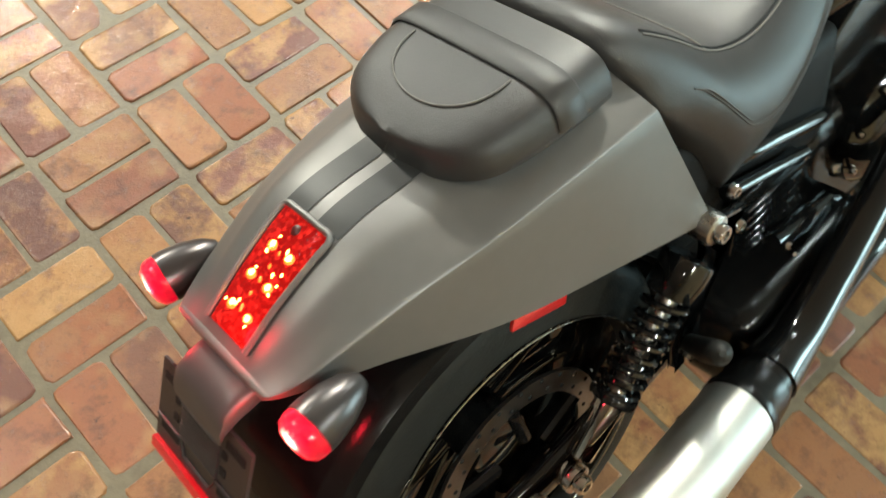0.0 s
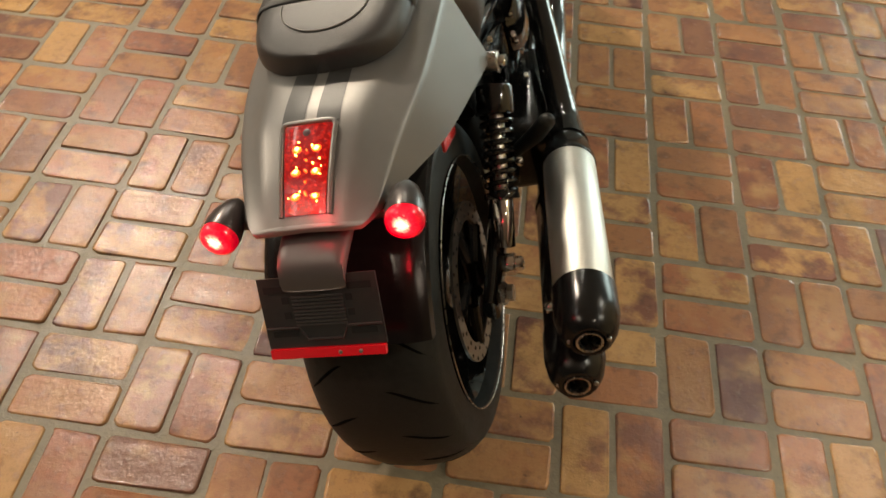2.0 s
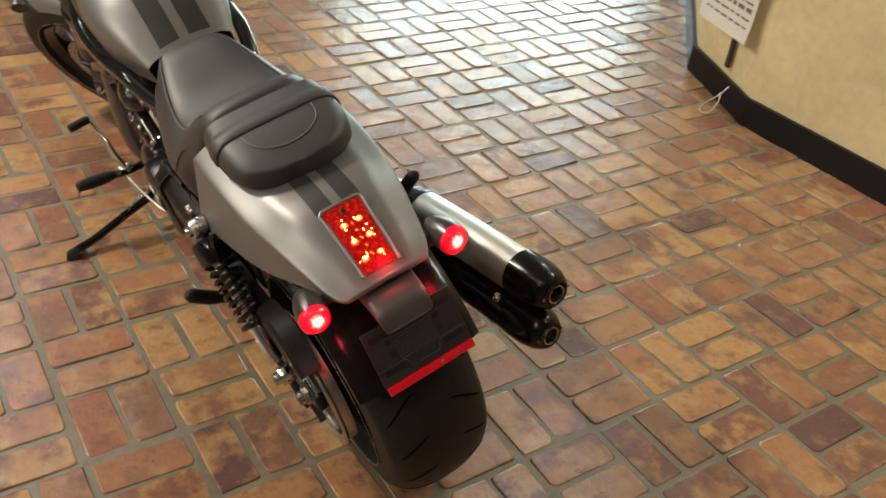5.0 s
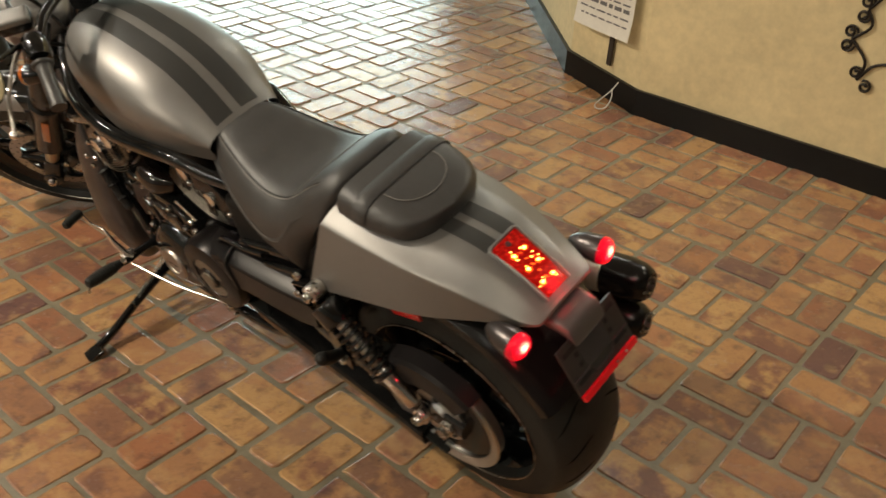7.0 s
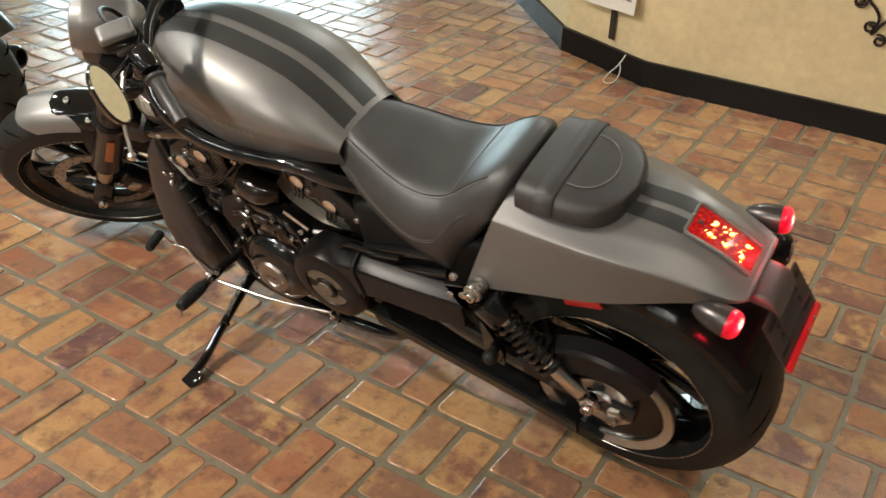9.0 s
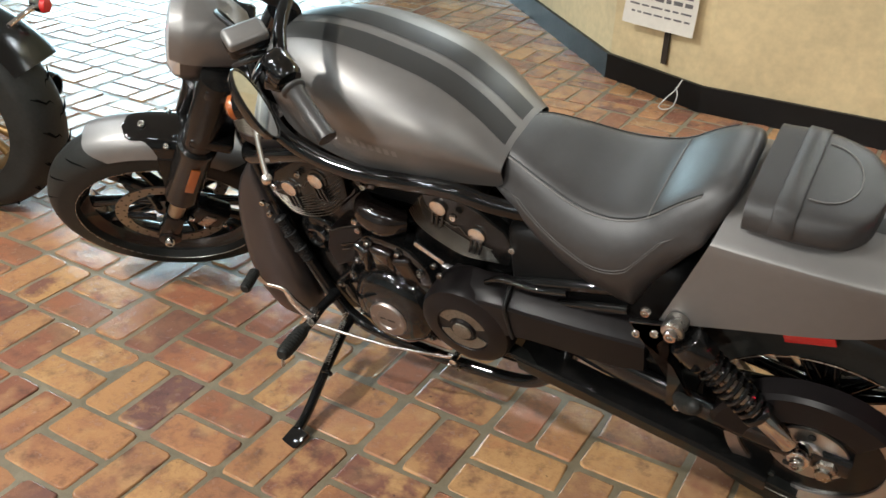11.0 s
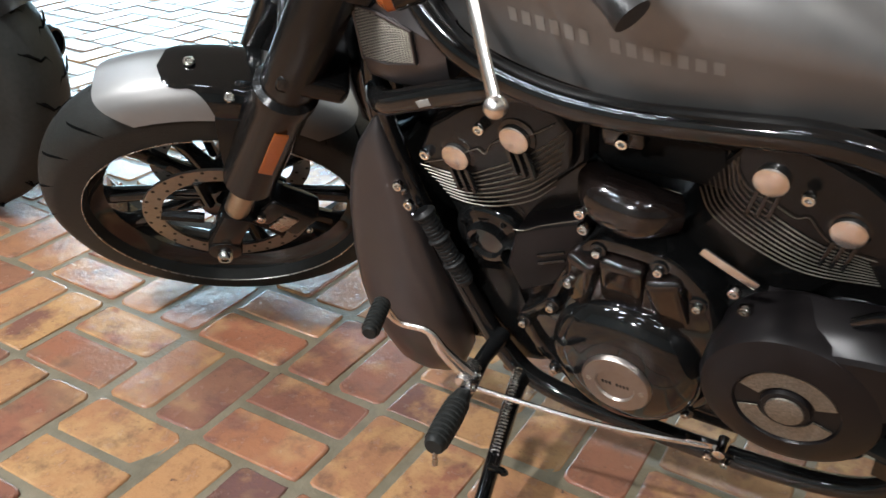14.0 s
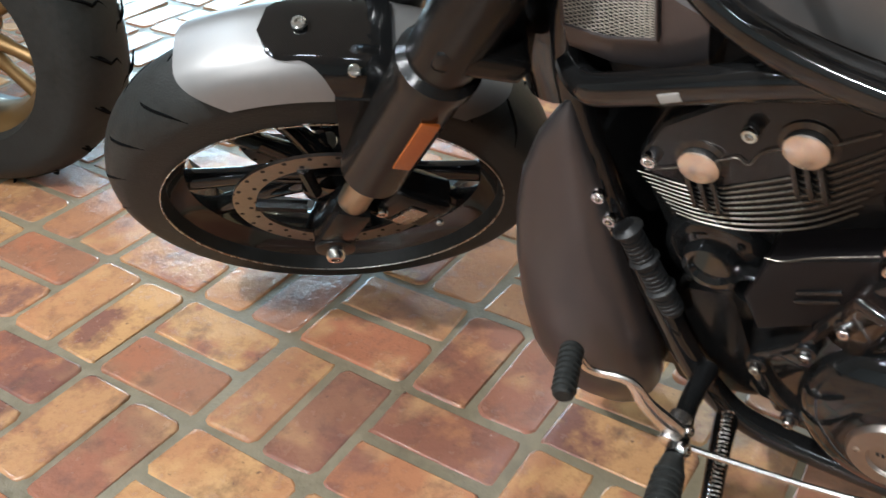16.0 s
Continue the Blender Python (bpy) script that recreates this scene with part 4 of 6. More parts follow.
P("muffler_clamp", bm, SATIN, "")
bm = B()
bolt(bm, (-0.115, -0.272, 0.372), (-0.3, 1, 0), 0.010, 0.012)
P("clamp_bolt", bm, CHROME, "")
bm = B()
tube(bm, [(0.285, -0.284, 0.382), (0.36, -0.274, 0.380), (0.46, -0.258, 0.398), (0.58, -0.238, 0.432), (0.70, -0.215, 0.465), (0.80, -0.20, 0.50), (0.86, -0.16, 0.55), (0.87, -0.10, 0.60)], [0.042, 0.035, 0.030, 0.028, 0.028, 0.028, 0.028, 0.028], 24, 6)
P("exhaust_pipe", bm, GLOSS, "black exhaust header pipe")
bm = B()
tube(bm, [(0.275, -0.252, 0.286), (0.40, -0.243, 0.300), (0.60, -0.235, 0.34), (0.85, -0.225, 0.34), (1.02, -0.21, 0.38), (1.12, -0.17, 0.47), (1.10, -0.10, 0.55)], [0.042, 0.036, 0.033, 0.031, 0.030, 0.03, 0.03], 24, 6)
P("exhaust_pipe", bm, GLOSS, "black exhaust header pipe")

# shocks
for s in (1, -1):
    p0, p1 = (V(0.012, 0.186, 0.362), V(0.258, 0.196, 0.616)) if s > 0 else (V(0.030, -0.176, 0.330), V(0.284, -0.180, 0.593))
    d = (p1 - p0).normalized()
    bm = B()
    cyl(bm, p0 + d * 0.03, p0 + d * 0.135, 0.018, 0.020, 24, 0.002)
    cyl(bm, p0 - V(0, 0.016 * s, 0), p0 + V(0, 0.016 * s, 0), 0.021, n=20, bevel=0.003)
    shock = P("shock_absorber", bm, CHROME, "coil-over rear shock with chrome lower body")
    bm = B()
    coil = []
    for k in range(8 * 14 + 1):
        u = k / (8 * 14)
        a = 2 * math.pi * 8 * u
        m, _ = frame_of(p0, p1)
        coil.append(m @ V(0.0265 * math.cos(a), 0.0265 * math.sin(a), 0.125 + 0.145 * u))
    tube(bm, coil, 0.0052, 8, 1, smooth=False)
    P("spring", bm, GLOSS, "black coil spring", shock)
    bm = B()
    cyl(bm, p0 + d * 0.12, p0 + d * 0.29, 0.014, n=16)
    P("damper_rod", bm, STEEL, "", shock)
    bm = B()
    cyl(bm, p0 + d * 0.27, p0 + d * 0.325, 0.034, 0.034, 28, 0.006)
    P("spring_cap", bm, GLOSS, "black spring cap", shock)
    P("spring_seat", cyl(B(), p0 + d * 0.118, p0 + d * 0.130, 0.032, 0.032, 28, 0.002), GLOSS, "", shock)
    bm = B()
    cyl(bm, p1 - V(0, 0.022 * s, 0), p1 + V(0, 0.014 * s, 0), 0.021, n=20, bevel=0.004)
    P("shock_eye", bm, STEEL, "", shock)
    bolts("shock_bolt", [(p1 + V(0, 0.014 * s, 0), (0, s, 0), 0.013, 0.012), (p0 + V(0, 0.016 * s, 0), (0, s, 0), 0.014, 0.014), (p1 + V(0.055, -0.01 * s, 0.012), (0, s, 0), 0.010, 0.010)], CHROME, shock)
    # axle end
    bm = B()
    lathe(bm, [(0, 0), (0.022, 0), (0.022, 0.010), (0.016, 0.014), (0.016, 0.024), (0.0, 0.026)], V(-0.035, 0.168 * s, 0.325), V(-0.035, 0.3 * s, 0.325), 6)
    P("rear_axle_nut", bm, STEEL, "hexagonal axle nut")

# swing arm, belt, belt guards
for s in (1, -1):
    bm = B()
    tube(bm, [(0.50, 0.115 * s, 0.375), (0.36, 0.135 * s, 0.36), (0.18, 0.150 * s, 0.345), (0.02, 0.155 * s, 0.332), (-0.075, 0.155 * s, 0.325)], [0.036, 0.034, 0.030, 0.030, 0.026], 18, 6, flat=0.6)
    P("swing_arm", bm, GLOSS, "black swing arm")
bm = B()
rings = []
for x, z0, z1, y in ((0.76, 0.36, 0.480, 0.180), (0.70, 0.36, 0.500, 0.196), (0.64, 0.395, 0.514, 0.199), (0.60, 0.424, 0.518, 0.199), (0.55, 0.433, 0.520, 0.198), (0.45, 0.434, 0.522, 0.195), (0.37, 0.432, 0.524, 0.190), (0.315, 0.44, 0.522, 0.184)):
    rings.append([V(x, y - 0.05, z0), V(x, y - 0.006, z0 + 0.002), V(x, y, z0 + 0.008), V(x, y, z1 - 0.006), V(x, y - 0.004, z1), V(x, y - 0.028, z1 + 0.014), V(x, y - 0.07, z1 + 0.020)])
belt = P("belt_cover", loft(bm, rings), COVER, "dark satin drive belt cover", sharp=25)
P("strap", tube(B(), [(0.605, 0.150, 0.540), (0.602, 0.178, 0.534), (0.600, 0.2005, 0.516), (0.594, 0.2005, 0.47), (0.588, 0.2000, 0.432)], 0.0045, 10, 5), PLASTIC, "black hose laid over the cover", belt)
bm = B()
lathe(bm, [(0, -0.09), (0.104, -0.09), (0.108, -0.08), (0.108, -0.02), (0.102, -0.006), (0.088, 0.0), (0.062, 0.002), (0.060, -0.003), (0.030, -0.003), (0.028, 0.004), (0.0, 0.006)], V(0.706, 0.205, 0.408), V(0.706, 1, 0.408), 56)
pcov = P("pulley_cover", bm, COVER, "dark round pulley cover with mesh windows", sharp=30)
MESH = material("fine_steel_mesh", (0.30, 0.27, 0.225), 0.42, 0.9, 0.45, 260, 1.0, 520)
for a0 in (20, 200):
    bm = B()
    lathe(bm, [(0.034, 0.0), (0.058, 0.0), (0.058, 0.002), (0.034, 0.002), (0.034, 0)], V(0.706, 0.203, 0.408), V(0.706, 1, 0.408), 28, 140, a0)
    P("mesh_window", bm, MESH, "fine metal mesh window", pcov)
bm = B()
cyl(bm, (0.706, 0.206, 0.408), (0.706, 0.2125, 0.408), 0.022, n=28)
P("mesh_window", bm, MESH, "fine metal mesh window", pcov)
bm = B()
rings = []
for k in range(29):
    a = radians(12 + 118 * k / 28)
    rings.append([RW + V(math.cos(a) * r, y, math.sin(a) * r) for r, y in ((0.120, 0.180), (0.180, 0.180), (0.188, 0.172), (0.190, 0.135))])
t = bmesh.new()
loft(t, rings, closed=False)
bmesh.ops.solidify(t, geom=t.faces[:], thickness=0.004)
P("belt_guard", t, COVER, "dark satin upper belt guard", sharp=40)
bm = B()
for r_, z in ((0.145, 1), (0.145, -1)):
    a, b_ = RW + V(0, 0.15, z * 0.143), V(0.70, 0.165, 0.415 + z * 0.055)
    loft(bm, [[p + V(0, dy, dz) for dy, dz in ((-0.014, -0.004), (0.014, -0.004), (0.014, 0.004), (-0.014, 0.004))] for p in (a, b_)])
P("drive_belt", bm, RUBBER, "toothed rubber drive belt")
bm = B()
loft(bm, [[V(x, y, z) for y, z in ((0.12, z0), (0.172, z0 - 0.004), (0.178, z0 - 0.012), (0.172, z0 - 0.05), (0.12, z0 - 0.055))] for x, z0 in ((0.60, 0.34), (0.40, 0.30), (0.20, 0.26), (0.06, 0.225))])
P("lower_belt_guard", bm, SATIN, "black lower belt guard", sharp=30)

# rails and tubes below the seat
for pts, r_ in (([(0.60, 0.135, 0.535), (0.569, 0.14, 0.549), (0.439, 0.14, 0.589), (0.36, 0.13, 0.60)], 0.013), ([(0.54, 0.15, 0.515), (0.45, 0.152, 0.545), (0.36, 0.15, 0.570)], 0.010)):
    for s in (1, -1):
        P("seat_rail", tube(B(), [(x, y * s, z) for x, y, z in pts], r_, 12, 5), GLOSS, "glossy black tube below the seat")
# passenger peg plates below the cowl, pegs folded up
for s in (1, -1):
    bm = B()
    m = Matrix.Translation((0, 0.186 * s, 0)) @ Matrix.Rotation(radians(90), 4, "X")
    slab(bm, [(0.345, 0.590), (0.275, 0.612), (0.262, 0.585), (0.285, 0.55), (0.262, 0.46), (0.262, 0.385), (0.222, 0.375), (0.222, 0.415), (0.262, 0.50), (0.320, 0.545)][::-1], 0.012, m @ Matrix.Translation((0, 0, -0.006)), 0.004)
    arm = P("peg_bracket", bm, GLOSS, "black passenger peg bracket", sharp=30)
    bolts("bracket_bolt", [((0.327, 0.192 * s, 0.569), (0, s, 0), 0.009, 0.008), ((0.293, 0.192 * s, 0.584), (0, s, 0), 0.009, 0.008), ((0.242, 0.192 * s, 0.391), (0, s, 0), 0.009, 0.010)], CHROME, arm)
    bm = B()
    tube(bm, [(0.240, 0.195 * s, 0.420), (0.215, 0.24 * s, 0.47), (0.190, 0.273 * s, 0.520), (0.184, 0.281 * s, 0.532)], [0.012, 0.016, 0.015, 0.004], 14, 4)
    P("passenger_peg", bm, RUBBER, "black rubber passenger peg", arm)

# ---- engine ----
bm = B()
box(bm, (0.85, 0, 0.34), (0.50, 0.24, 0.28), bevel=0.05, seg=4)
box(bm, (0.60, 0, 0.38), (0.22, 0.22, 0.24), bevel=0.04, seg=3)
box(bm, (0.90, 0, 0.21), (0.34, 0.20, 0.10), bevel=0.03, seg=3)
case = P("crankcase", bm, SATIN, "black engine crankcase", sharp=30)


def head_outline(mirror):
    o = [(-0.125, -0.030), (-0.118, 0.030), (-0.075, 0.062), (0.0, 0.072), (0.07, 0.066), (0.118, 0.040), (0.125, -0.012), (0.095, -0.060), (0.02, -0.082), (-0.07, -0.070)]
    return [(-x, y) for x, y in o][::-1] if mirror else o


def cylinder_head(cx, cz, tilt, y, mirror, caps, edges, rim_):
    # own plane: first axis back along the bike, second up, third out to the left
    m = Matrix.Translation((cx, 0, cz)) @ Matrix.Rotation(radians(tilt), 4, "Y") @ Matrix(((-1, 0, 0, 0), (0, 0, 1, 0), (0, 1, 0, 0), (0, 0, 0, 1)))
    bm = B()
    slab(bm, head_outline(mirror), 2 * y - 0.03, m @ Matrix.Translation((0, 0, -y + 0.015)), 0.012, 3)
    head = P("cylinder_head", bm, SATIN, "black finned cylinder head with round bright caps", sharp=30)
    bm = B()
    slab(bm, [(x * 0.94, z * 0.9 + 0.004) for x, z in head_outline(mirror)], 0.028, m @ Matrix.Translation((0, 0, y - 0.018)), 0.008, 3)
    P("head_cover", bm, SATIN, "black head cover", head, sharp=30)
    bm = B()
    slab(bm, [(x * 0.94, z * 0.9 + 0.004) for x, z in head_outline(mirror)], 0.028, m @ Matrix.Translation((0, 0, -y - 0.010)), 0.008, 3)
    P("head_cover", bm, SATIN, "black head cover", head, sharp=30)
    # machined fin edges below the caps, each from its raised end down round the caps to where they run together
    for k in range(9):
        pts = [V(p[0] + (q[0] - p[0]) * k / 8, y + 0.0112, p[1] + (q[1] - p[1]) * k / 8) for p, q in edges]
        P("fin", tube(B(), pts, [0.0006, 0.0009, 0.0010, 0.0010, 0.0009, 0.0006], 6, 4), BRONZE, "machined fin edge", head)
    lean_ = -1 if mirror else 1
    for c in caps:
        bm = B()
        c = V(*c)
        lathe(bm, [(0, 0.004), (0.0165, 0.004), (0.0188, 0.0025), (0.0192, -0.02)], c, c + V(0, 1, 0), 28)
        P("head_cap", bm, CAPM, "round brushed cap", head)
        bm = B()
        lathe(bm, [(0.0196, -0.004), (0.025, -0.006), (0.027, -0.03)], c, c + V(0, 1, 0), 28)
        for q in (-1, 0, 1):
            box(bm, c + V(q * 0.0115 - 0.006 * lean_, -0.005, -0.034), (0.0055, 0.016, 0.040), (0, 14 * lean_, 0), 0.002)
        P("cap_seat", bm, GLOSS, "", head)
    # wavy highlight of the cover's lower edge, drawn as a thin bright tube
    P("edge_line", tube(B(), [V(x, y + 0.0125, z) for x, z in rim_], 0.0007, 6, 5), BRONZE, "highlight along the cover's edge, drawn as a thin bright line", head)
    return head


cylinder_head(1.095, 0.637, 29.5, 0.135, False, [(1.06, 0.153, 0.671), (1.148, 0.151, 0.621)], [((0.995, 0.694), (1.013, 0.608)), ((1.045, 0.648), (1.050, 0.574)), ((1.100, 0.612), (1.100, 0.550)), ((1.150, 0.588), (1.140, 0.543)), ((1.208, 0.590), (1.170, 0.546))], [(1.200, 0.596), (1.171, 0.608), (1.150, 0.622), (1.128, 0.633), (1.116, 0.639), (1.106, 0.634), (1.096, 0.651), (1.077, 0.663), (1.045, 0.676), (1.010, 0.700)])
cylinder_head(0.715, 0.630, -28, 0.115, True, [(0.771, 0.129, 0.671), (0.687, 0.130, 0.626)], [((0.808, 0.692), (0.846, 0.640)), ((0.800, 0.652), (0.830, 0.604)), ((0.760, 0.620), (0.782, 0.571)), ((0.710, 0.596), (0.722, 0.551)), ((0.662, 0.588), (0.646, 0.560))], [(0.812, 0.688), (0.795, 0.655), (0.765, 0.640), (0.742, 0.628), (0.728, 0.632), (0.712, 0.612), (0.690, 0.598), (0.655, 0.594)])
for a, b_ in (((1.075, 0, 0.60), (0.93, 0, 0.42)), ((0.735, 0, 0.59), (0.86, 0, 0.42))):
    bm = B()
    d = (V(*b_) - V(*a))
    ang = math.degrees(math.atan2(d.x, d.z))
    box(bm, (V(*a) + V(*b_)) / 2, (0.17, 0.20, d.length + 0.03), (0, ang, 0), 0.03, 3)
    P("cylinder", bm, SATIN, "black engine cylinder", sharp=30)
FLUTE = material("brown_black_enamel", (0.0095, 0.0065, 0.0056), 0.12, 0, 0.25, 7, 0.03, 60, 0.05, coat=0.5, spec=0.5)
# alternator cover: arched flange with bolts, fluted panel, low dome with its bright cap
ALT = [(0.922, 0.545), (0.868, 0.536), (0.822, 0.496), (0.798, 0.44), (0.788, 0.37), (0.800, 0.30), (0.845, 0.245), (0.925, 0.222), (1.005, 0.238), (1.062, 0.285), (1.086, 0.345), (1.062, 0.378), (1.040, 0.404), (1.014, 0.462), (0.972, 0.536)]
outline = spline([(x, 0, z) for x, z in ALT] + [(*ALT[0][:1], 0, ALT[0][1])], 4)[:-1]
mid = V(0.925, 0, 0.385)
bm = loft(B(), [[mid + (p - mid) * f + V(0, y, 0) for p in outline] for f, y in ((1.0, 0.07), (1.0, 0.142), (0.985, 0.148), (0.95, 0.151), (0.90, 0.151), (0.875, 0.147), (0.86, 0.142), (0.80, 0.143), (0.55, 0.150))])
alt = P("alternator_cover", bm, GLOSS, "glossy black engine side cover", sharp=35)
for x, w_, tilt_ in ((0.984, 0.044, 14), (0.928, 0.060, 2), (0.868, 0.046, -12)):
    bm = B()
    box(bm, (x, 0.140, 0.462 if x > 0.95 or x < 0.9 else 0.478), (w_, 0.036, 0.105 if x > 0.95 or x < 0.9 else 0.085), (-9, -0.9 * tilt_, -tilt_), 0.012, 4)
    P("cover_flute", bm, FLUTE, "", alt)
bm = B()
lathe(bm, [(0.0, 0.028), (0.055, 0.028), (0.078, 0.022), (0.096, 0.010), (0.106, -0.006), (0.110, -0.03)], V(0.922, 0.163, 0.335), V(0.922, 1, 0.395), 56)
P("cover_dome", bm, GLOSS, "", alt)
bm = B()
c = V(0.920, 0.194, 0.330)
lathe(bm, [(0, 0.002), (0.026, 0.002), (0.028, 0.006), (0.046, 0.004), (0.049, 0.0), (0.050, -0.02)], c, c + V(0, 1, 0.06), 40)
cap = P("inspection_cap", bm, material("bronzed_cap_alloy", (0.40, 0.355, 0.32), 0.38, 1.0, 0.1, 12, 0.12, 500, 0.06), "brushed round inspection cap", alt)
bolts("cap_screw", [(c + V(0.037 * k, 0.004, 0), (0, 1, 0.06), 0.004, 0.002) for k in (-1, 1)], STEEL, alt)
# worn writing across the cap, as plain bars
for k in range(8):
    if k != 3:
        P("lettering", box(B(), c + V(0.0175 - 0.005 * k, 0.0022, 0), (0.0030, 0.0008, 0.0055), (0, 12, 0)), SLOT, "dark mark", alt)
for x, z in ((0.958, 0.527), (0.879, 0.524), (0.830, 0.480), (0.800, 0.415), (0.798, 0.335), (0.835, 0.262), (1.03, 0.262), (1.074, 0.347), (1.028, 0.398), (0.999, 0.458)):
    p = V(x, 0.151, z)
    bm = B()
    cyl(bm, p - V(0, 0.01, 0), p + V(0, 0.004, 0), 0.011, n=14)
    P("bolt_boss", bm, GLOSS, "", alt)
    bm = B()
    bolt(bm, p + V(0, 0.004, 0), (0, 1, 0), 0.0065, 0.008)
    P("cover_bolt", bm, CHROME, "", alt)
# water pump housing between the cylinders, small cover and oil line
bm = B()
tube(bm, [(0.985, 0.10, 0.60), (0.955, 0.128, 0.597), (0.91, 0.132, 0.590), (0.875, 0.11, 0.580)], [0.02, 0.034, 0.036, 0.024], 20, 6)
P("pump_housing", bm, FLUTE, "glossy black housing between the cylinders")
bm = B()
slab(bm, [(1.080, 0.506), (1.030, 0.532), (0.985, 0.552), (0.980, 0.515), (1.010, 0.460), (1.030, 0.425), (1.082, 0.392), (1.100, 0.44)], 0.06, Matrix.Translation((0, 0.140, 0)) @ Matrix.Rotation(radians(90), 4, "X"), 0.006, 3)
starter = P("starter_cover", bm, COVER, "brown-black starter housing", sharp=30)
P("edge_line", tube(B(), [(1.083, 0.1405, 0.510), (1.065, 0.1408, 0.514), (1.041, 0.1408, 0.530), (0.988, 0.1405, 0.556)], 0.0009, 6, 5), BRONZE, "thin bright line along the edge of the housing", starter)
for z in (0.470, 0.484):
    P("housing_rib", box(B(), (1.030, 0.141, z), (0.045, 0.005, 0.005), (0, 26, 0), 0.002), GLOSS, "", starter)
P("plug_boss", box(B(), (0.925, 0.142, 0.708), (0.05, 0.03, 0.028), (0, 4, 0), 0.008, 3), GLOSS, "glossy black plug boss")
bm = B()
lathe(bm, [(0.0, 0.012), (0.020, 0.012), (0.024, 0.018), (0.030, 0.018), (0.034, 0.006), (0.050, 0.004), (0.056, -0.002), (0.060, -0.012), (0.060, -0.07)], V(1.140, 0.108, 0.448), V(1.140, 1, 0.42), 44)
drum = P("water_pump", bm, GLOSS, "glossy black round water pump")
P("outlet_ring", lathe(B(), [(0.016, -0.03), (0.019, 0.0), (0.021, 0.004), (0.024, 0.0), (0.025, -0.03)], V(1.090, 0.132, 0.445), V(1.090, 1, 0.42), 30), GLOSS, "", drum)
bolts("pump_screw", [((1.140 + 0.045 * math.cos(a), 0.112, 0.448 + 0.045 * math.sin(a)), (0, 1, 0), 0.0045, 0.005) for a in (0.6, 2.2, 3.8, 5.3)], SATIN, drum)
for pts, r_ in (([(0.66, 0.16, 0.53), (0.62, 0.165, 0.56), (0.55, 0.16, 0.555), (0.48, 0.16, 0.575)], 0.007),):
    P("engine_hose", tube(B(), pts, r_, 10, 6), GLOSS, "thin black hose")
bolts("engine_bolt", [(p, (0, 1, 0), 0.008, 0.009) for p in ((0.79, 0.15, 0.52), (0.775, 0.155, 0.50), (0.606, 0.13, 0.619), (1.105, 0.15, 0.677), (1.195, 0.145, 0.612), (0.73, 0.135, 0.668), (0.922, 0.158, 0.708), (0.979, 0.150, 0.583), (0.976, 0.150, 0.558), (1.247, 0.150, 0.548), (1.236, 0.150, 0.517))], CHROME, case)
bm = B()
m = Matrix.Translation((0.799, 0.150, 0.551)) @ Matrix.Rotation(radians(-28), 4, "Y")
t = B()
box(t, (0, 0, 0), (0.075, 0.004, 0.012), bevel=0.0018)
merge(bm, t, m)
P("name_badge", bm, CAPM, "narrow bright badge")

# right side: clutch cover, finned regulator, brake cylinder, exhaust chamber
bm = B()
lathe(bm, [(0.0, 0.026), (0.045, 0.026), (0.078, 0.020), (0.100, 0.008), (0.112, -0.006), (0.116, -0.05)], V(0.80, -0.145, 0.40), V(0.80, -1, 0.40), 48)
clutch = P("clutch_cover", bm, GLOSS, "glossy black clutch cover", sharp=35)
bolts("cover_bolt", [((0.80 + 0.106 * math.cos(a), -0.148, 0.40 + 0.106 * math.sin(a)), (0, -1, 0), 0.0065, 0.008) for a in (2 * math.pi * k / 9 for k in range(9))], CHROME, clutch)
reg = P("regulator", box(B(), (0.445, -0.150, 0.492), (0.15, 0.016, 0.10), (0, 8, 4), 0.004), GLOSS, "black finned regulator")
for k in range(6):
    P("regulator_fin", box(B(), (0.445, -0.164, 0.452 + 0.016 * k), (0.145, 0.016, 0.004), (0, 8, 4), 0.0015), GLOSS, "", reg)
bm = B()
tube(bm, [(0.418, -0.19, 0.458), (0.50, -0.182, 0.430), (0.589, -0.17, 0.400)], [0.014, 0.017, 0.013], 16, 4)
cylb = P("brake_cylinder", bm, GLOSS, "glossy black rear brake cylinder")
bolts("cylinder_bolt", [((0.613, -0.16, 0.437), (0, -1, 0), 0.011, 0.010), ((0.43, -0.205, 0.455), (0, -1, 0), 0.007, 0.007), ((0.50, -0.20, 0.361), (0, -1, 0), 0.008, 0.008), ((0.47, -0.195, 0.395), (0, -1, 0), 0.007, 0.007)], CHROME, cylb)
P("brake_hose", tube(B(), [(0.59, -0.172, 0.402), (0.65, -0.185, 0.36), (0.69, -0.178, 0.31), (0.64, -0.17, 0.29), (0.52, -0.175, 0.33)], 0.0055, 8, 6), GLOSS, "black brake hose")
P("exhaust_chamber", box(B(), (0.47, -0.165, 0.325), (0.34, 0.13, 0.15), (0, 4, 4), 0.035, 4), SATIN, "black exhaust chamber", sharp=40)

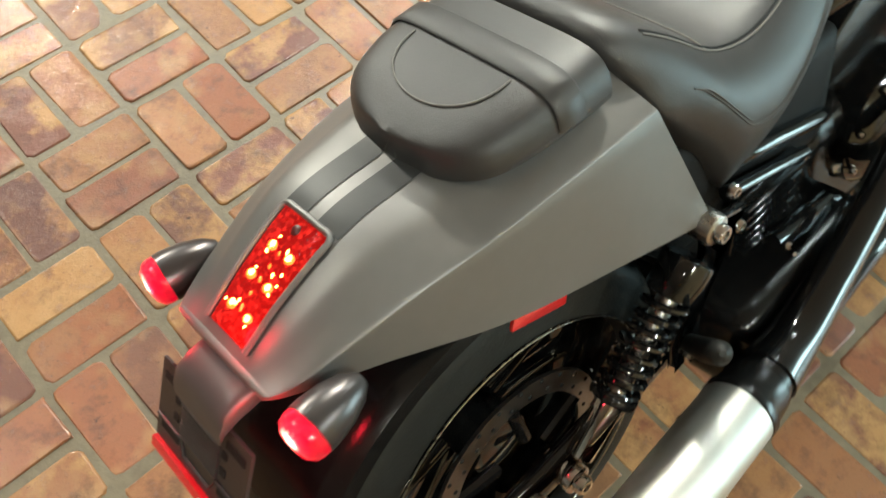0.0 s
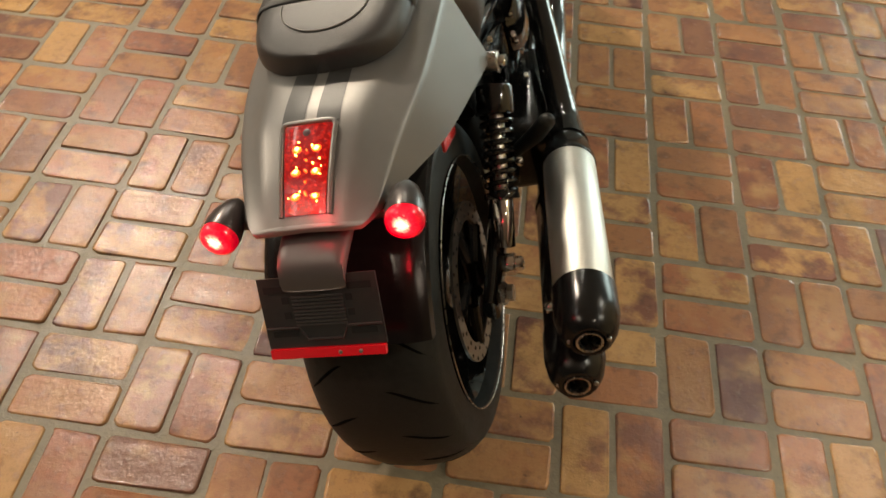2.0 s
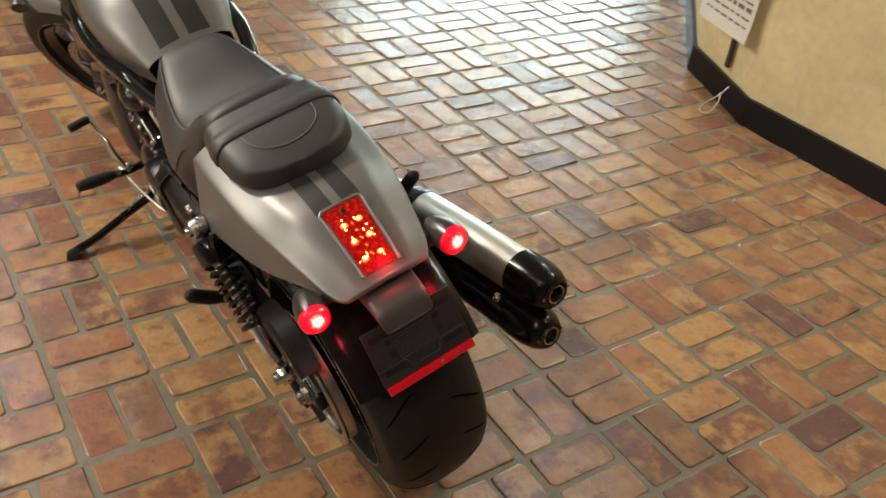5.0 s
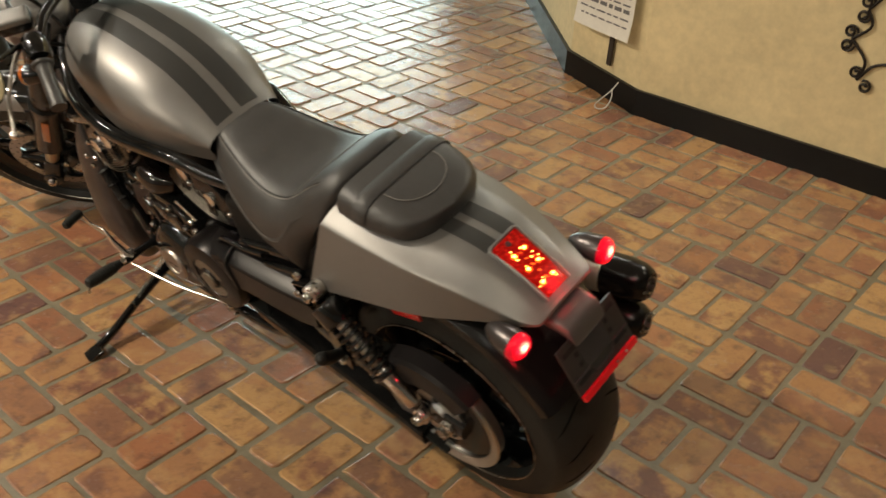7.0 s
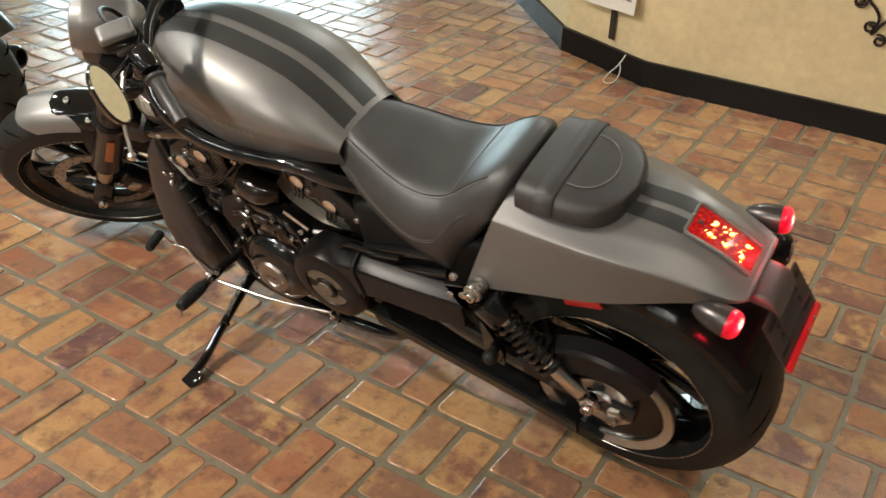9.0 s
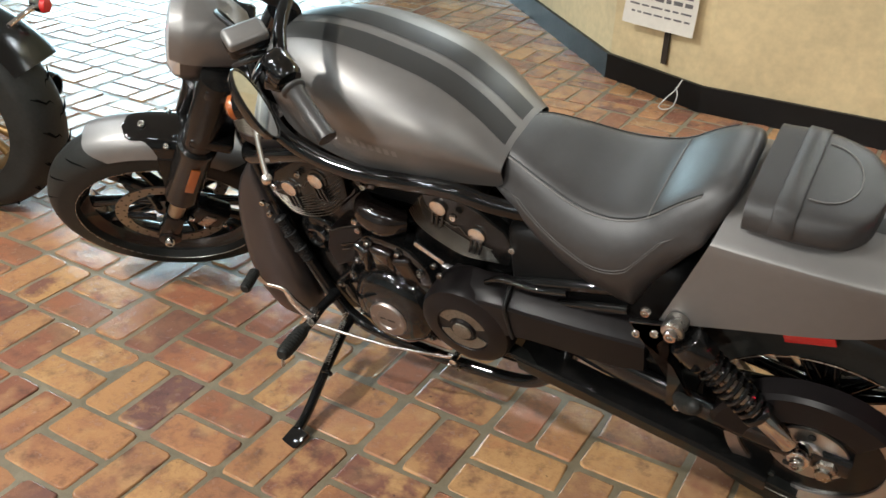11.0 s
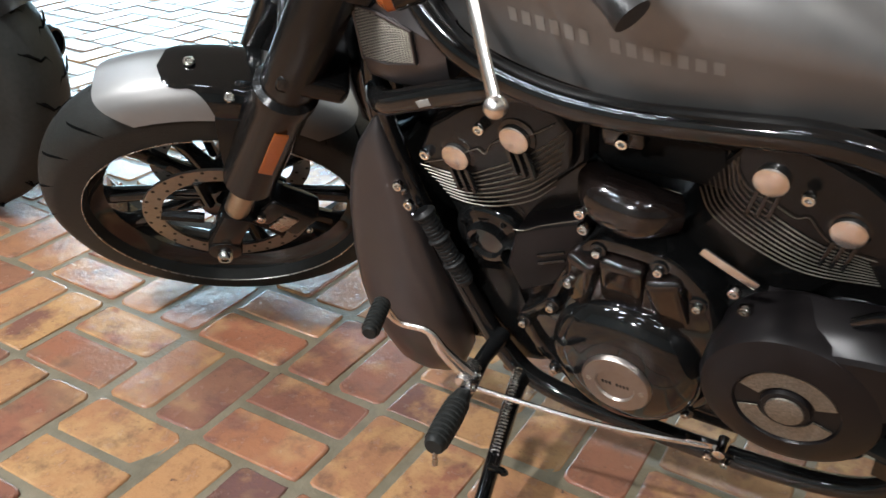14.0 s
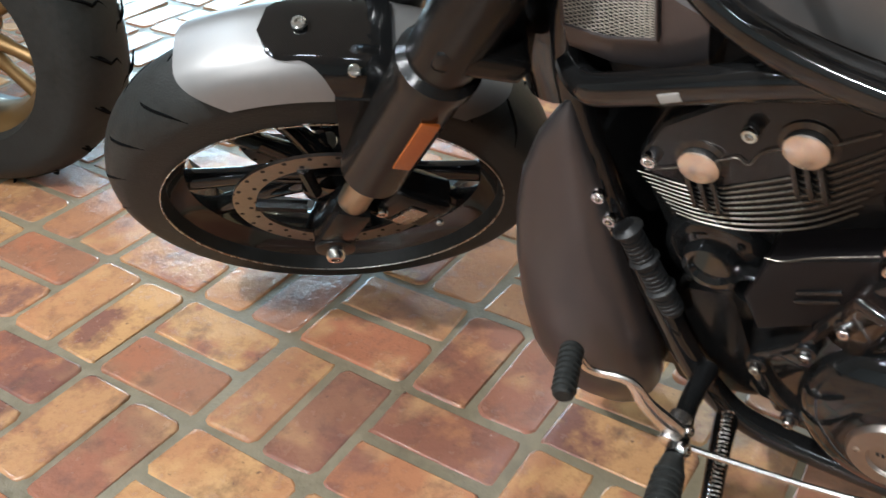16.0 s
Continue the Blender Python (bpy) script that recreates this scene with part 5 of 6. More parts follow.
# ---- frame ----
for s in (1, -1):
    bm = B()
    tube(bm, [(1.255, 0.055 * s, 0.87), (1.20, 0.105 * s, 0.82), (1.12, 0.150 * s, 0.782), (1.02, 0.166 * s, 0.756), (0.92, 0.168 * s, 0.748), (0.82, 0.162 * s, 0.752), (0.72, 0.150 * s, 0.752), (0.64, 0.132 * s, 0.725), (0.56, 0.105 * s, 0.70), (0.46, 0.09 * s, 0.68)], 0.0175, 16, 6)
    P("frame_rail", bm, GLOSS, "glossy black upper frame rail")
    bm = B()
    tube(bm, [(1.30, 0.05 * s, 0.80), (1.305, 0.085 * s, 0.66), (1.265, 0.108 * s, 0.52), (1.20, 0.118 * s, 0.36), (1.145, 0.122 * s, 0.24), (1.08, 0.125 * s, 0.175), (0.95, 0.125 * s, 0.155), (0.75, 0.125 * s, 0.155), (0.60, 0.12 * s, 0.18), (0.52, 0.115 * s, 0.28), (0.50, 0.11 * s, 0.38)], 0.0165, 16, 6)
    P("down_tube", bm, GLOSS, "glossy black lower frame tube")
    bm = B()
    tube(bm, [(1.298, 0.092 * s, 0.655), (1.27, 0.124 * s, 0.665), (1.24, 0.140 * s, 0.676), (1.15, 0.154 * s, 0.716), (1.08, 0.158 * s, 0.742), (1.02, 0.160 * s, 0.756)], 0.0165, 14, 4)
    P("neck_brace", bm, GLOSS, "glossy black neck brace")
    bolts("frame_bolt", [((1.262, 0.126 * s, 0.517), (0.3, s, 0), 0.009, 0.010), ((1.247, 0.128 * s, 0.475), (0.3, s, 0), 0.009, 0.010)], CHROME, bike)
    # wiring loom strapped to the tube
    bm = B()
    a_, b_ = V(1.226, 0.141 * s, 0.500), V(1.172, 0.141 * s, 0.378)
    prof = [(0, 0), (0.010, 0)]
    for k in range(20):
        h = 0.004 + 0.0064 * k
        r_ = 0.0115 if k % 7 else 0.0150
        prof += [(r_, h), (r_ + 0.0022, h + 0.001), (r_ + 0.0022, h + 0.0034), (r_, h + 0.0046)]
    lathe(bm, prof + [(0.010, 0.136), (0, 0.137)], a_, b_, 16)
    P("wire_loom", bm, PLASTIC, "corrugated wiring sleeve")
    # air scoop with mesh at the neck
    bm = B()
    rings = []
    for x, y, z0, z1 in ((1.315, 0.075, 0.70, 0.80), (1.29, 0.112, 0.690, 0.815), (1.24, 0.128, 0.695, 0.815), (1.19, 0.136, 0.705, 0.805), (1.150, 0.135, 0.720, 0.785)):
        rings.append([V(x, (y - 0.05) * s, z0), V(x, (y - 0.004) * s, z0), V(x, y * s, z0 + 0.012), V(x, y * s, z1 - 0.02), V(x, (y - 0.012) * s, z1), V(x, (y - 0.05) * s, z1)])
    scoop = P("air_scoop", loft(bm, rings), PAINT_DARK, "grey air scoop with wire mesh", sharp=30)
    # wire mesh over a near-black sheet that paints the shaded opening: corners and edge points of the opening, front to
    # back
    def on_scoop(u, v):
        x, y, z0, z1 = (float(np.interp(u, (0, 0.5, 1), row)) for row in ((1.290, 1.24, 1.192), (0.1125, 0.1285, 0.1362), (0.718, 0.726, 0.740), (0.794, 0.796, 0.784)))
        return V(x, (y + 0.002) * s, z0 + (z1 - z0) * v)
    bm = loft(B(), [[on_scoop(u, v) - V(0, 0.001 * s, 0) for v in (0, 0.5, 1)] for u in (0, 0.25, 0.5, 0.75, 1)], closed=False)
    P("mesh_backing", bm, SLOT, "", scoop)
    bm = B()
    for k in range(-11, 20):
        for way in (1, -1):
            ends = [(t_, (k / 18 + t_ * 0.55) if way > 0 else (k / 18 + (1 - t_) * 0.55)) for t_ in span(0, 1, 9)]
            ends = [(u, v) for u, v in ends if 0 <= v <= 1]
            if len(ends) > 1:
                tube(bm, [on_scoop(u, v) for u, v in ends], 0.0006, 4, 1, smooth=False)
    tagged(P("wire_mesh", bm, MESH, "pale wire mesh", scoop), kind="stuff")
    edge_ = [on_scoop(u, 0) for u in (0, 0.25, 0.5, 0.75, 1)] + [on_scoop(u, 1) for u in (1, 0.75, 0.5, 0.25, 0)]
    P("mesh_rim", tube(B(), edge_ + edge_[:1], 0.0022, 6, 1, smooth=False), PAINT_DARK, "", scoop)
    # radiator shroud
    bm = B()
    rings = []
    for z, x0, x1, yo in ((0.622, 1.292, 1.300, 0.112), (0.605, 1.286, 1.312, 0.122), (0.575, 1.275, 1.332, 0.134), (0.53, 1.259, 1.350, 0.146), (0.47, 1.241, 1.362, 0.158), (0.40, 1.222, 1.366, 0.172), (0.33, 1.204, 1.364, 0.182), (0.26, 1.190, 1.358, 0.184), (0.20, 1.193, 1.350, 0.172), (0.150, 1.215, 1.342, 0.156), (0.118, 1.255, 1.326, 0.138)):
        ring = []
        for k in range(20):
            a = 2 * math.pi * k / 20
            c_, s_ = math.cos(a), math.sin(a)
            ym = 0.085 + (yo - 0.085) / 2
            ring.append(V((x0 + x1) / 2 + (x1 - x0) / 2 * math.copysign(abs(c_) ** 0.8, c_), s * (ym + (yo - 0.085) / 2 * math.copysign(abs(s_) ** 0.7, s_)), z))
        rings.append(ring)
    P("radiator_shroud", loft(bm, rings), PAINT_DARK, "dark satin radiator shroud", sharp=50)
P("steering_neck", tube(B(), [(1.16, 0, 0.975), (1.255, 0, 0.845), (1.325, 0, 0.735), (1.350, 0, 0.64), (1.345, 0, 0.56)], [0.036, 0.040, 0.052, 0.060, 0.055], 20, 5), GLOSS, "glossy black steering neck of the frame")
P("radiator", box(B(), (1.25, 0, 0.38), (0.06, 0.20, 0.38), (0, 14, 0), 0.006), SATIN, "black radiator core")
P("radiator_duct", box(B(), (1.12, 0, 0.46), (0.16, 0.19, 0.26), (0, 20, 0), 0.02), SATIN, "black duct behind the radiator")
# filler added to darken the gap between shroud and engine
P("underside_filler", box(B(), (1.15, 0, 0.27), (0.12, 0.20, 0.20), (0, 15, 0), 0.02), SATIN, "added black box that darkens the gap behind the shroud")
bm = B()
box(bm, (1.169, 0.1685, 0.709), (0.020, 0.002, 0.009), (0, 22, 0), 0.0006)
P("frame_sticker", bm, material("sticker_white", (0.26, 0.25, 0.23), 0.5), "small white sticker")
# black boxes added inside, so that the gaps between parts read as deep shade
for c_, d_, tilt_ in (((1.13, 0, 0.80), (0.22, 0.16, 0.14), 10), ((1.15, 0, 0.705), (0.26, 0.17, 0.12), 12), ((0.90, 0, 0.73), (0.44, 0.24, 0.10), 0), ((0.44, 0, 0.58), (0.36, 0.27, 0.20), 0), ((0.42, 0, 0.42), (0.30, 0.24, 0.16), 0), ((0.91, 0, 0.655), (0.26, 0.17, 0.12), 0)):
    P("dark_filler", box(B(), c_, d_, (0, tilt_, 0), 0.03, 3), SHADE, "added black box that keeps the gaps between parts dark")

# ---- foot controls and side stand ----
bm = B()
tube(bm, [(1.136, 0.228, 0.280), (1.165, 0.235, 0.325), (1.185, 0.236, 0.362), (1.225, 0.245, 0.372), (1.240, 0.252, 0.408)], [0.015, 0.0115, 0.007, 0.006, 0.008], 12, 6, flat=0.7)
cyl(bm, (1.136, 0.205, 0.277), (1.136, 0.245, 0.277), 0.013, n=16)
shift = P("shift_lever", bm, CAPM, "chrome shift lever")
bm = B()
a, b_ = V(1.241, 0.250, 0.414), V(1.222, 0.312, 0.420)
prof = [(0, 0), (0.0105, 0.0)]
for k in range(8):
    h = 0.003 + 0.0072 * k
    prof += [(0.0108, h), (0.0132, h + 0.001), (0.0132, h + 0.0035), (0.0108, h + 0.0045)]
lathe(bm, prof + [(0.011, 0.063), (0.009, 0.065), (0, 0.065)], a, b_, 20)
P("toe_peg", bm, RUBBER, "ribbed rubber toe peg", shift)
bm = B()
tube(bm, [(1.128, 0.238, 0.268), (0.95, 0.205, 0.236), (0.800, 0.158, 0.209)], 0.0042, 8, 4)
P("shift_rod", bm, CAPM, "long bright shift rod")
bm = B()
cyl(bm, (0.830, 0.162, 0.213), (0.783, 0.150, 0.206), 0.007, n=6)
cyl(bm, (0.783, 0.135, 0.206), (0.783, 0.165, 0.206), 0.009, n=12)
bolt(bm, (0.80, 0.15, 0.18), (0, 1, 0), 0.007, 0.01)
bolt(bm, (0.775, 0.15, 0.175), (0, 1, 0), 0.007, 0.01)
P("rod_joint", bm, CHROME, "bright rod joint")
for s in (1, -1):
    bm = B()
    tube(bm, [(1.135, 0.12 * s, 0.255), (1.137, 0.18 * s, 0.262), (1.130, 0.225 * s, 0.268), (1.124, 0.258 * s, 0.278)], [0.014, 0.012, 0.012, 0.012], 14, 4)
    mount = P("peg_mount", bm, GLOSS, "black foot peg mount")
    bolts("pivot_bolt", [((1.120, 0.250 * s, 0.284), (-0.85, 0.1 * s, 0.5), 0.009, 0.009), ((1.126, 0.222 * s, 0.276), (-0.85, 0.1 * s, 0.5), 0.008, 0.009)], CHROME, mount)
    bm = B()
    a, b_ = V(1.124, 0.262 * s, 0.280), V(1.106, 0.372 * s, 0.306)
    prof = [(0, 0), (0.012, 0.0), (0.0145, 0.012)]
    for k in range(9):
        h = 0.020 + 0.0095 * k
        r_ = 0.0165 + 0.0022 * math.sin(math.pi * (k + 1) / 10)
        prof += [(r_ - 0.0018, h), (r_, h + 0.001), (r_, h + 0.0055), (r_ - 0.0018, h + 0.0065)]
    lathe(bm, prof + [(0.015, 0.110), (0.012, 0.114), (0, 0.115)], a, b_, 24)
    peg = P("foot_peg", bm, RUBBER, "black rubber foot peg", mount)
    bm = B()
    q = V(1.106, 0.368 * s, 0.300)
    cyl(bm, q, q + V(-0.003, 0.012 * s, -0.022), 0.004, n=10)
    P("feeler", bm, STEEL, "", mount)
bm = B()
foot = V(1.040, 0.462, 0.152)
tube(bm, [(1.105, 0.115, 0.185), (1.098, 0.17, 0.182), (1.075, 0.29, 0.170), (1.052, 0.40, 0.158), (1.042, 0.455, 0.158)], [0.017, 0.014, 0.012, 0.012, 0.013], 12, 5)
box(bm, (1.038, 0.472, 0.155), (0.046, 0.050, 0.010), (-18, 0, -18), 0.003)
tube(bm, [(1.072, 0.30, 0.180), (1.05, 0.302, 0.186), (1.045, 0.306, 0.186)], 0.006, 8, 3)
P("side_stand", bm, GLOSS, "black side stand, folded out onto the floor")
bm = B()
for a_, b_, n_ in (((1.10, 0.145, 0.215), (1.075, 0.28, 0.185), 26),):
    A_, B_ = V(*a_), V(*b_)
    m, L_ = frame_of(A_, B_)
    tube(bm, [m @ V(0.006 * math.cos(2 * math.pi * k / 8), 0.006 * math.sin(2 * math.pi * k / 8), L_ * k / (8 * n_)) for k in range(8 * n_ + 1)], 0.0012, 5, 1, smooth=False)
P("stand_spring", bm, STEEL, "steel return spring")

# ---- steered parts: bars, mirrors, headlight ----
# left bar as it stands, right bar its twin across the steering axis
BAR = [(1.10, 0.0, 1.045), (1.075, 0.06, 1.06), (1.03, 0.155, 1.048), (0.985, 0.222, 1.008)]


def twin(p, s):
    """p given for the left side as the bars stand; for the right side its twin."""
    p = V(*p)
    if s > 0:
        return p
    q = UNSTEER @ p
    return STEER @ V(q.x, -q.y, q.z)


for s in (1, -1):
    bm = B()
    tube(bm, [twin(p, s) for p in BAR[:4]], 0.0125, 14, 6)
    bar = P("handlebar", bm, SATIN, "black handlebar")
    bm = B()
    a, b_ = twin((0.958, 0.236, 0.990), s), twin((0.866, 0.280, 0.932), s)
    d = (b_ - a).normalized()
    lathe(bm, [(0.0, 0), (0.023, 0.0), (0.024, 0.003), (0.023, 0.006), (0.0185, 0.009), (0.0165, 0.02), (0.0165, (b_ - a).length - 0.01), (0.0175, (b_ - a).length - 0.008), (0.0175, (b_ - a).length), (0.0, (b_ - a).length)], a, b_, 24)
    P("grip", bm, GRIP, "dark grey rubber grip", bar)
    bm = B()
    c = twin((0.988, 0.221, 1.010), s)
    lathe(bm, [(0, -0.036), (0.022, -0.034), (0.028, -0.026), (0.029, 0.018), (0.025, 0.026), (0.0, 0.027)], c, c + d, 24)
    box(bm, c + V(0.012, 0, -0.024), (0.05, 0.04, 0.03), (0, -20, 25), 0.008, 3)
    P("switch_housing", bm, GLOSS, "black switch housing", bar)
    bm = B()
    c = twin((1.062, 0.212, 1.052), s)
    m = Matrix.Translation(c) @ Matrix.Rotation(radians(-32 if s > 0 else 84), 4, "Z") @ Matrix.Rotation(radians(-16), 4, "Y")
    t = B()
    box(t, (0, 0, 0), (0.052, 0.080, 0.036), bevel=0.016, seg=4)
    merge(bm, t, m)
    res = P("fluid_reservoir", bm, SATIN, "black fluid reservoir with grey lid", bar)
    bm = B()
    t = B()
    box(t, (0, 0, 0.012), (0.050, 0.078, 0.026), bevel=0.012, seg=4)
    merge(bm, t, m)
    P("lid", bm, PAINT, "satin grey lid", res)
    bm = B()
    pts = [twin(p, s) for p in ((1.035, 0.215, 1.015), (1.028, 0.255, 1.0), (0.985, 0.325, 0.955), (0.947, 0.371, 0.888))]
    tube(bm, pts, [0.007, 0.006, 0.0045, 0.005], 10, 5, flat=1.4)
    e = pts[-1]
    lathe(bm, [(0.0105 * math.sin(math.pi * k / 10), -0.0105 * math.cos(math.pi * k / 10)) for k in range(11)], e, e + V(0, 0.5, -0.5), 14)
    P("lever", bm, CAPM, "polished lever", bar)
    # mirror slung below the bar
    c = twin((0.918, 0.367, 1.054), s)
    n_, l_ = V(-0.67, -0.57, 0.47), V(-0.73, 0.39, -0.55)
    if s < 0:
        n_, l_ = (STEER.to_3x3() @ V(q.x, -q.y, q.z) for q in (UNSTEER.to_3x3() @ n_, UNSTEER.to_3x3() @ l_))
    n_ = n_.normalized()
    l_ = (l_ - n_ * l_.dot(n_)).normalized()
    k_ = n_.cross(l_)
    m = Matrix.Translation(c) @ Matrix((l_, k_, n_)).transposed().to_4x4()
    t = B()
    lathe(t, [(0, -0.022), (0.6, -0.019), (0.9, -0.010), (1.0, 0.0), (0.97, 0.004), (0.93, 0.004), (0.92, 0.001), (0.0, 0.001)], (0, 0, 0), (0, 0, 1), 40)
    bmesh.ops.scale(t, vec=(0.070, 0.043, 1), verts=t.verts)
    bm = merge(B(), t, m)
    mir = P("mirror", bm, GLOSS, "oval black mirror slung below the bar")
    t = B()
    lathe(t, [(0.92, 0.0), (0.92, 0.0022), (0.0, 0.0022)], (0, 0, 0), (0, 0, 1), 40)
    bmesh.ops.scale(t, vec=(0.070, 0.043, 1), verts=t.verts)
    P("mirror_glass", merge(B(), t, m), MIRROR, "mirror glass", mir)
    bm = B()
    tube(bm, [c - n_ * 0.012, c - n_ * 0.03 + V(0.01, -0.03 * s, 0.01), twin((1.02, 0.235, 1.020), s)], 0.006, 10, 5)
    P("mirror_arm", bm, GLOSS, "", mir)
    # front turn signal
    c = twin((1.145, 0.215, 0.888), s)
    bm = B()
    lathe(bm, [(0, -0.055), (0.012, -0.05), (0.022, -0.03), (0.026, 0.0), (0.024, 0.002), (0, 0.002)], c, c + STEER.to_3x3() @ V(1, 0, 0), 24)
    tube(bm, [c + V(-0.02, 0, 0), c + V(-0.01, -0.05 * s, 0.02), twin((1.19, 0.10, 0.95), s)], 0.008, 10, 4)
    fs = P("turn_signal", bm, GLOSS, "black front turn signal with amber lens")
    bm = B()
    lathe(bm, [(0.025, 0.001), (0.025, 0.010), (0.016, 0.018), (0, 0.020)], c, c + STEER.to_3x3() @ V(1, 0, 0), 24)
    P("lens", bm, AMBER, "amber lens", fs)
# yokes, instrument, headlight shell
bm = B()
for z in (0.66, 0.47):
    q = FW + FD * z
    box(bm, q + V(-0.03, 0, 0.0), (0.10, 0.27, 0.035), (0, -35, 0), 0.012, 3)
P("fork_yoke", bm, SATIN, "black fork yokes", xf=STEER)
bm = B()
cyl(bm, (1.17, 0, 1.015), (1.13, 0, 1.075), 0.048, 0.050, 32, 0.008)
box(bm, (1.10, 0, 1.04), (0.07, 0.09, 0.05), (0, -20, 0), 0.012)
dash = P("instrument", bm, PLASTIC, "round black instrument", xf=STEER)
bm = B()
q = V(1.13, 0, 1.075)
lathe(bm, [(0.040, 0.001), (0.046, 0.003), (0.048, 0.0)], q, q + V(-0.55, 0, 0.83), 32)
P("rim", bm, CHROME, "thin bright rim", dash, STEER)
# the cowl leans back with its glass: painted visor above, dark bucket below
LO, LN, LU = V(1.365, 0, 0.915), V(0.9, 0, 0.436), V(-0.436, 0, 0.9)


def lamp_ring(d, h, v, a0, a1, n):
    """An oval across the lamp's axis, d ahead of its middle, from a0 to a1 degrees."""
    out = []
    for k in range(n):
        a = radians(a0 + (a1 - a0) * k / (n - 1))
        c_, s_ = math.cos(a), math.sin(a)
        out.append(LO + LN * d + V(0, h * math.copysign(abs(c_) ** 0.75, c_), 0) + LU * (v * math.copysign(abs(s_) ** 0.8, s_)))
    return out


rows = ((-0.095, 0.030, 0.040), (-0.085, 0.052, 0.060), (-0.055, 0.068, 0.082), (-0.01, 0.076, 0.095), (0.035, 0.077, 0.098), (0.046, 0.074, 0.095))
shellp = P("headlight_bucket", loft(B(), [lamp_ring(d, h, v, 0, 350, 36) for d, h, v in rows]), PAINT_DARK, "dark grey headlight bucket with charcoal visor", xf=STEER, sharp=50)
bm = loft(B(), [lamp_ring(d, h + 0.004, v + 0.005, 2, 178, 24) for d, h, v in rows] + [lamp_ring(0.068, 0.070, 0.090, 2, 178, 24)], closed=False)
bmesh.ops.solidify(bm, geom=bm.faces[:], thickness=0.003)
P("visor", bm, PAINT, "charcoal satin visor", shellp, STEER, sharp=50)
bm = loft(B(), [lamp_ring(d, h, v, 0, 350, 36) for d, h, v in ((0.044, 0.073, 0.094), (0.060, 0.071, 0.092), (0.074, 0.058, 0.074), (0.080, 0.025, 0.03))])
P("headlight_lens", bm, CLEAR, "clear headlight lens", shellp, STEER)
# mudguard carrier: a saddle over the guard with a rounded front lobe and a strut down each side
rings = []
for k in range(17):
    v = k / 16
    a = 97 + 25 * v
    e = math.sqrt(max(0.0, 1 - (1 - min(v / 0.22, 1)) ** 2))
    w_ = 0.44 * e + 0.46 * min(1, max(0.0, (v - 0.32) / 0.28)) ** 1.4
    rings.append([guard_point(a, u, 0.004) for u in span(-w_, w_, 21)])
t = bmesh.new()
loft(t, rings, closed=False)
bmesh.ops.solidify(t, geom=t.faces[:], thickness=0.004)
bmesh.ops.recalc_face_normals(t, faces=t.faces[:])
saddle = P("mudguard_carrier", t, GLOSS, "glossy black mudguard carrier with bright bolts", xf=STEER, sharp=50)
bolts("carrier_bolt", [(guard_point(105, 0.0, 0.007), (-0.25, 0, 0.97), 0.009, 0.005)] + [(guard_point(115, sy * 0.58, 0.006), (-0.25, sy * 0.6, 0.75), 0.008, 0.005) for sy in (1, -1)], STEEL, saddle, STEER)
for s in (1, -1):
    bm = B()
    path = [guard_point(116, 0.84 * s, 0.003), FW + V(-0.122, 0.086 * s, 0.235), FW + V(-0.085, 0.090 * s, 0.12), FW + V(-0.045, 0.090 * s, 0.045)]
    rings = [[p + V(dx * w_, dy, dx * w_ * 0.45) for dx, dy in ((-1, -0.004), (1, -0.004), (1, 0.004), (-1, 0.004))] for p, w_ in zip(path, (0.024, 0.022, 0.020, 0.018))]
    loft(bm, rings)
    P("carrier_strut", bm, SATIN, "black carrier strut", saddle, STEER)
    bolts("carrier_bolt", [(FW + V(-0.070, 0.094 * s, 0.088), (0, s, 0), 0.008, 0.006), (FW + V(-0.050, 0.094 * s, 0.052), (0, s, 0), 0.008, 0.006)], STEEL, saddle, STEER)
    bm = B()
    a, c = FW + V(-0.105, 0.085 * s, -0.07), 0
    box(bm, FW + V(-0.12, 0.075 * s, 0.02), (0.075, 0.055, 0.10), (0, 35, 0), 0.014, 3)
    cal = P("brake_caliper", bm, SATIN, "black brake caliper", xf=STEER)
    bm = B()
    box(bm, FW + V(-0.115, 0.104 * s, 0.015), (0.05, 0.004, 0.03), (0, 35, 0), 0.0015)
    P("caliper_badge", bm, STEEL, "", cal, STEER)
    bolts("caliper_bolt", [(FW + V(-0.085, 0.102 * s, 0.045), (0, s, 0), 0.009, 0.008), (FW + V(-0.15, 0.102 * s, -0.02), (0, s, 0), 0.006, 0.006)], CHROME, cal, STEER)
# cables
for pts in ([(1.02, 0.19, 1.02), (1.10, 0.20, 0.99), (1.20, 0.14, 0.92), (1.23, 0.07, 0.86)], [(1.06, 0.20, 1.04), (1.16, 0.17, 1.06), (1.24, 0.09, 1.0), (1.22, 0.05, 0.9)]):
    P("cable", tube(B(), pts, 0.0055, 8, 6), PLASTIC, "black control cable")

# ---- second motorcycle, of which the rear end stands in view ----
other = tagged(new("motorcycle"), "second parked motorcycle with gold wheel and wide rear tyre", "motorcycle")
OM = pose(2.69, 0.045, 0.0, -4, 0, 20)
other.matrix_world = OM
OW = V(0, 0, 0.335)


def Q(name, bm, mat, label="", parent=None, sharp=38):
    return part(name, bm, mat, parent or other, label, None, sharp)


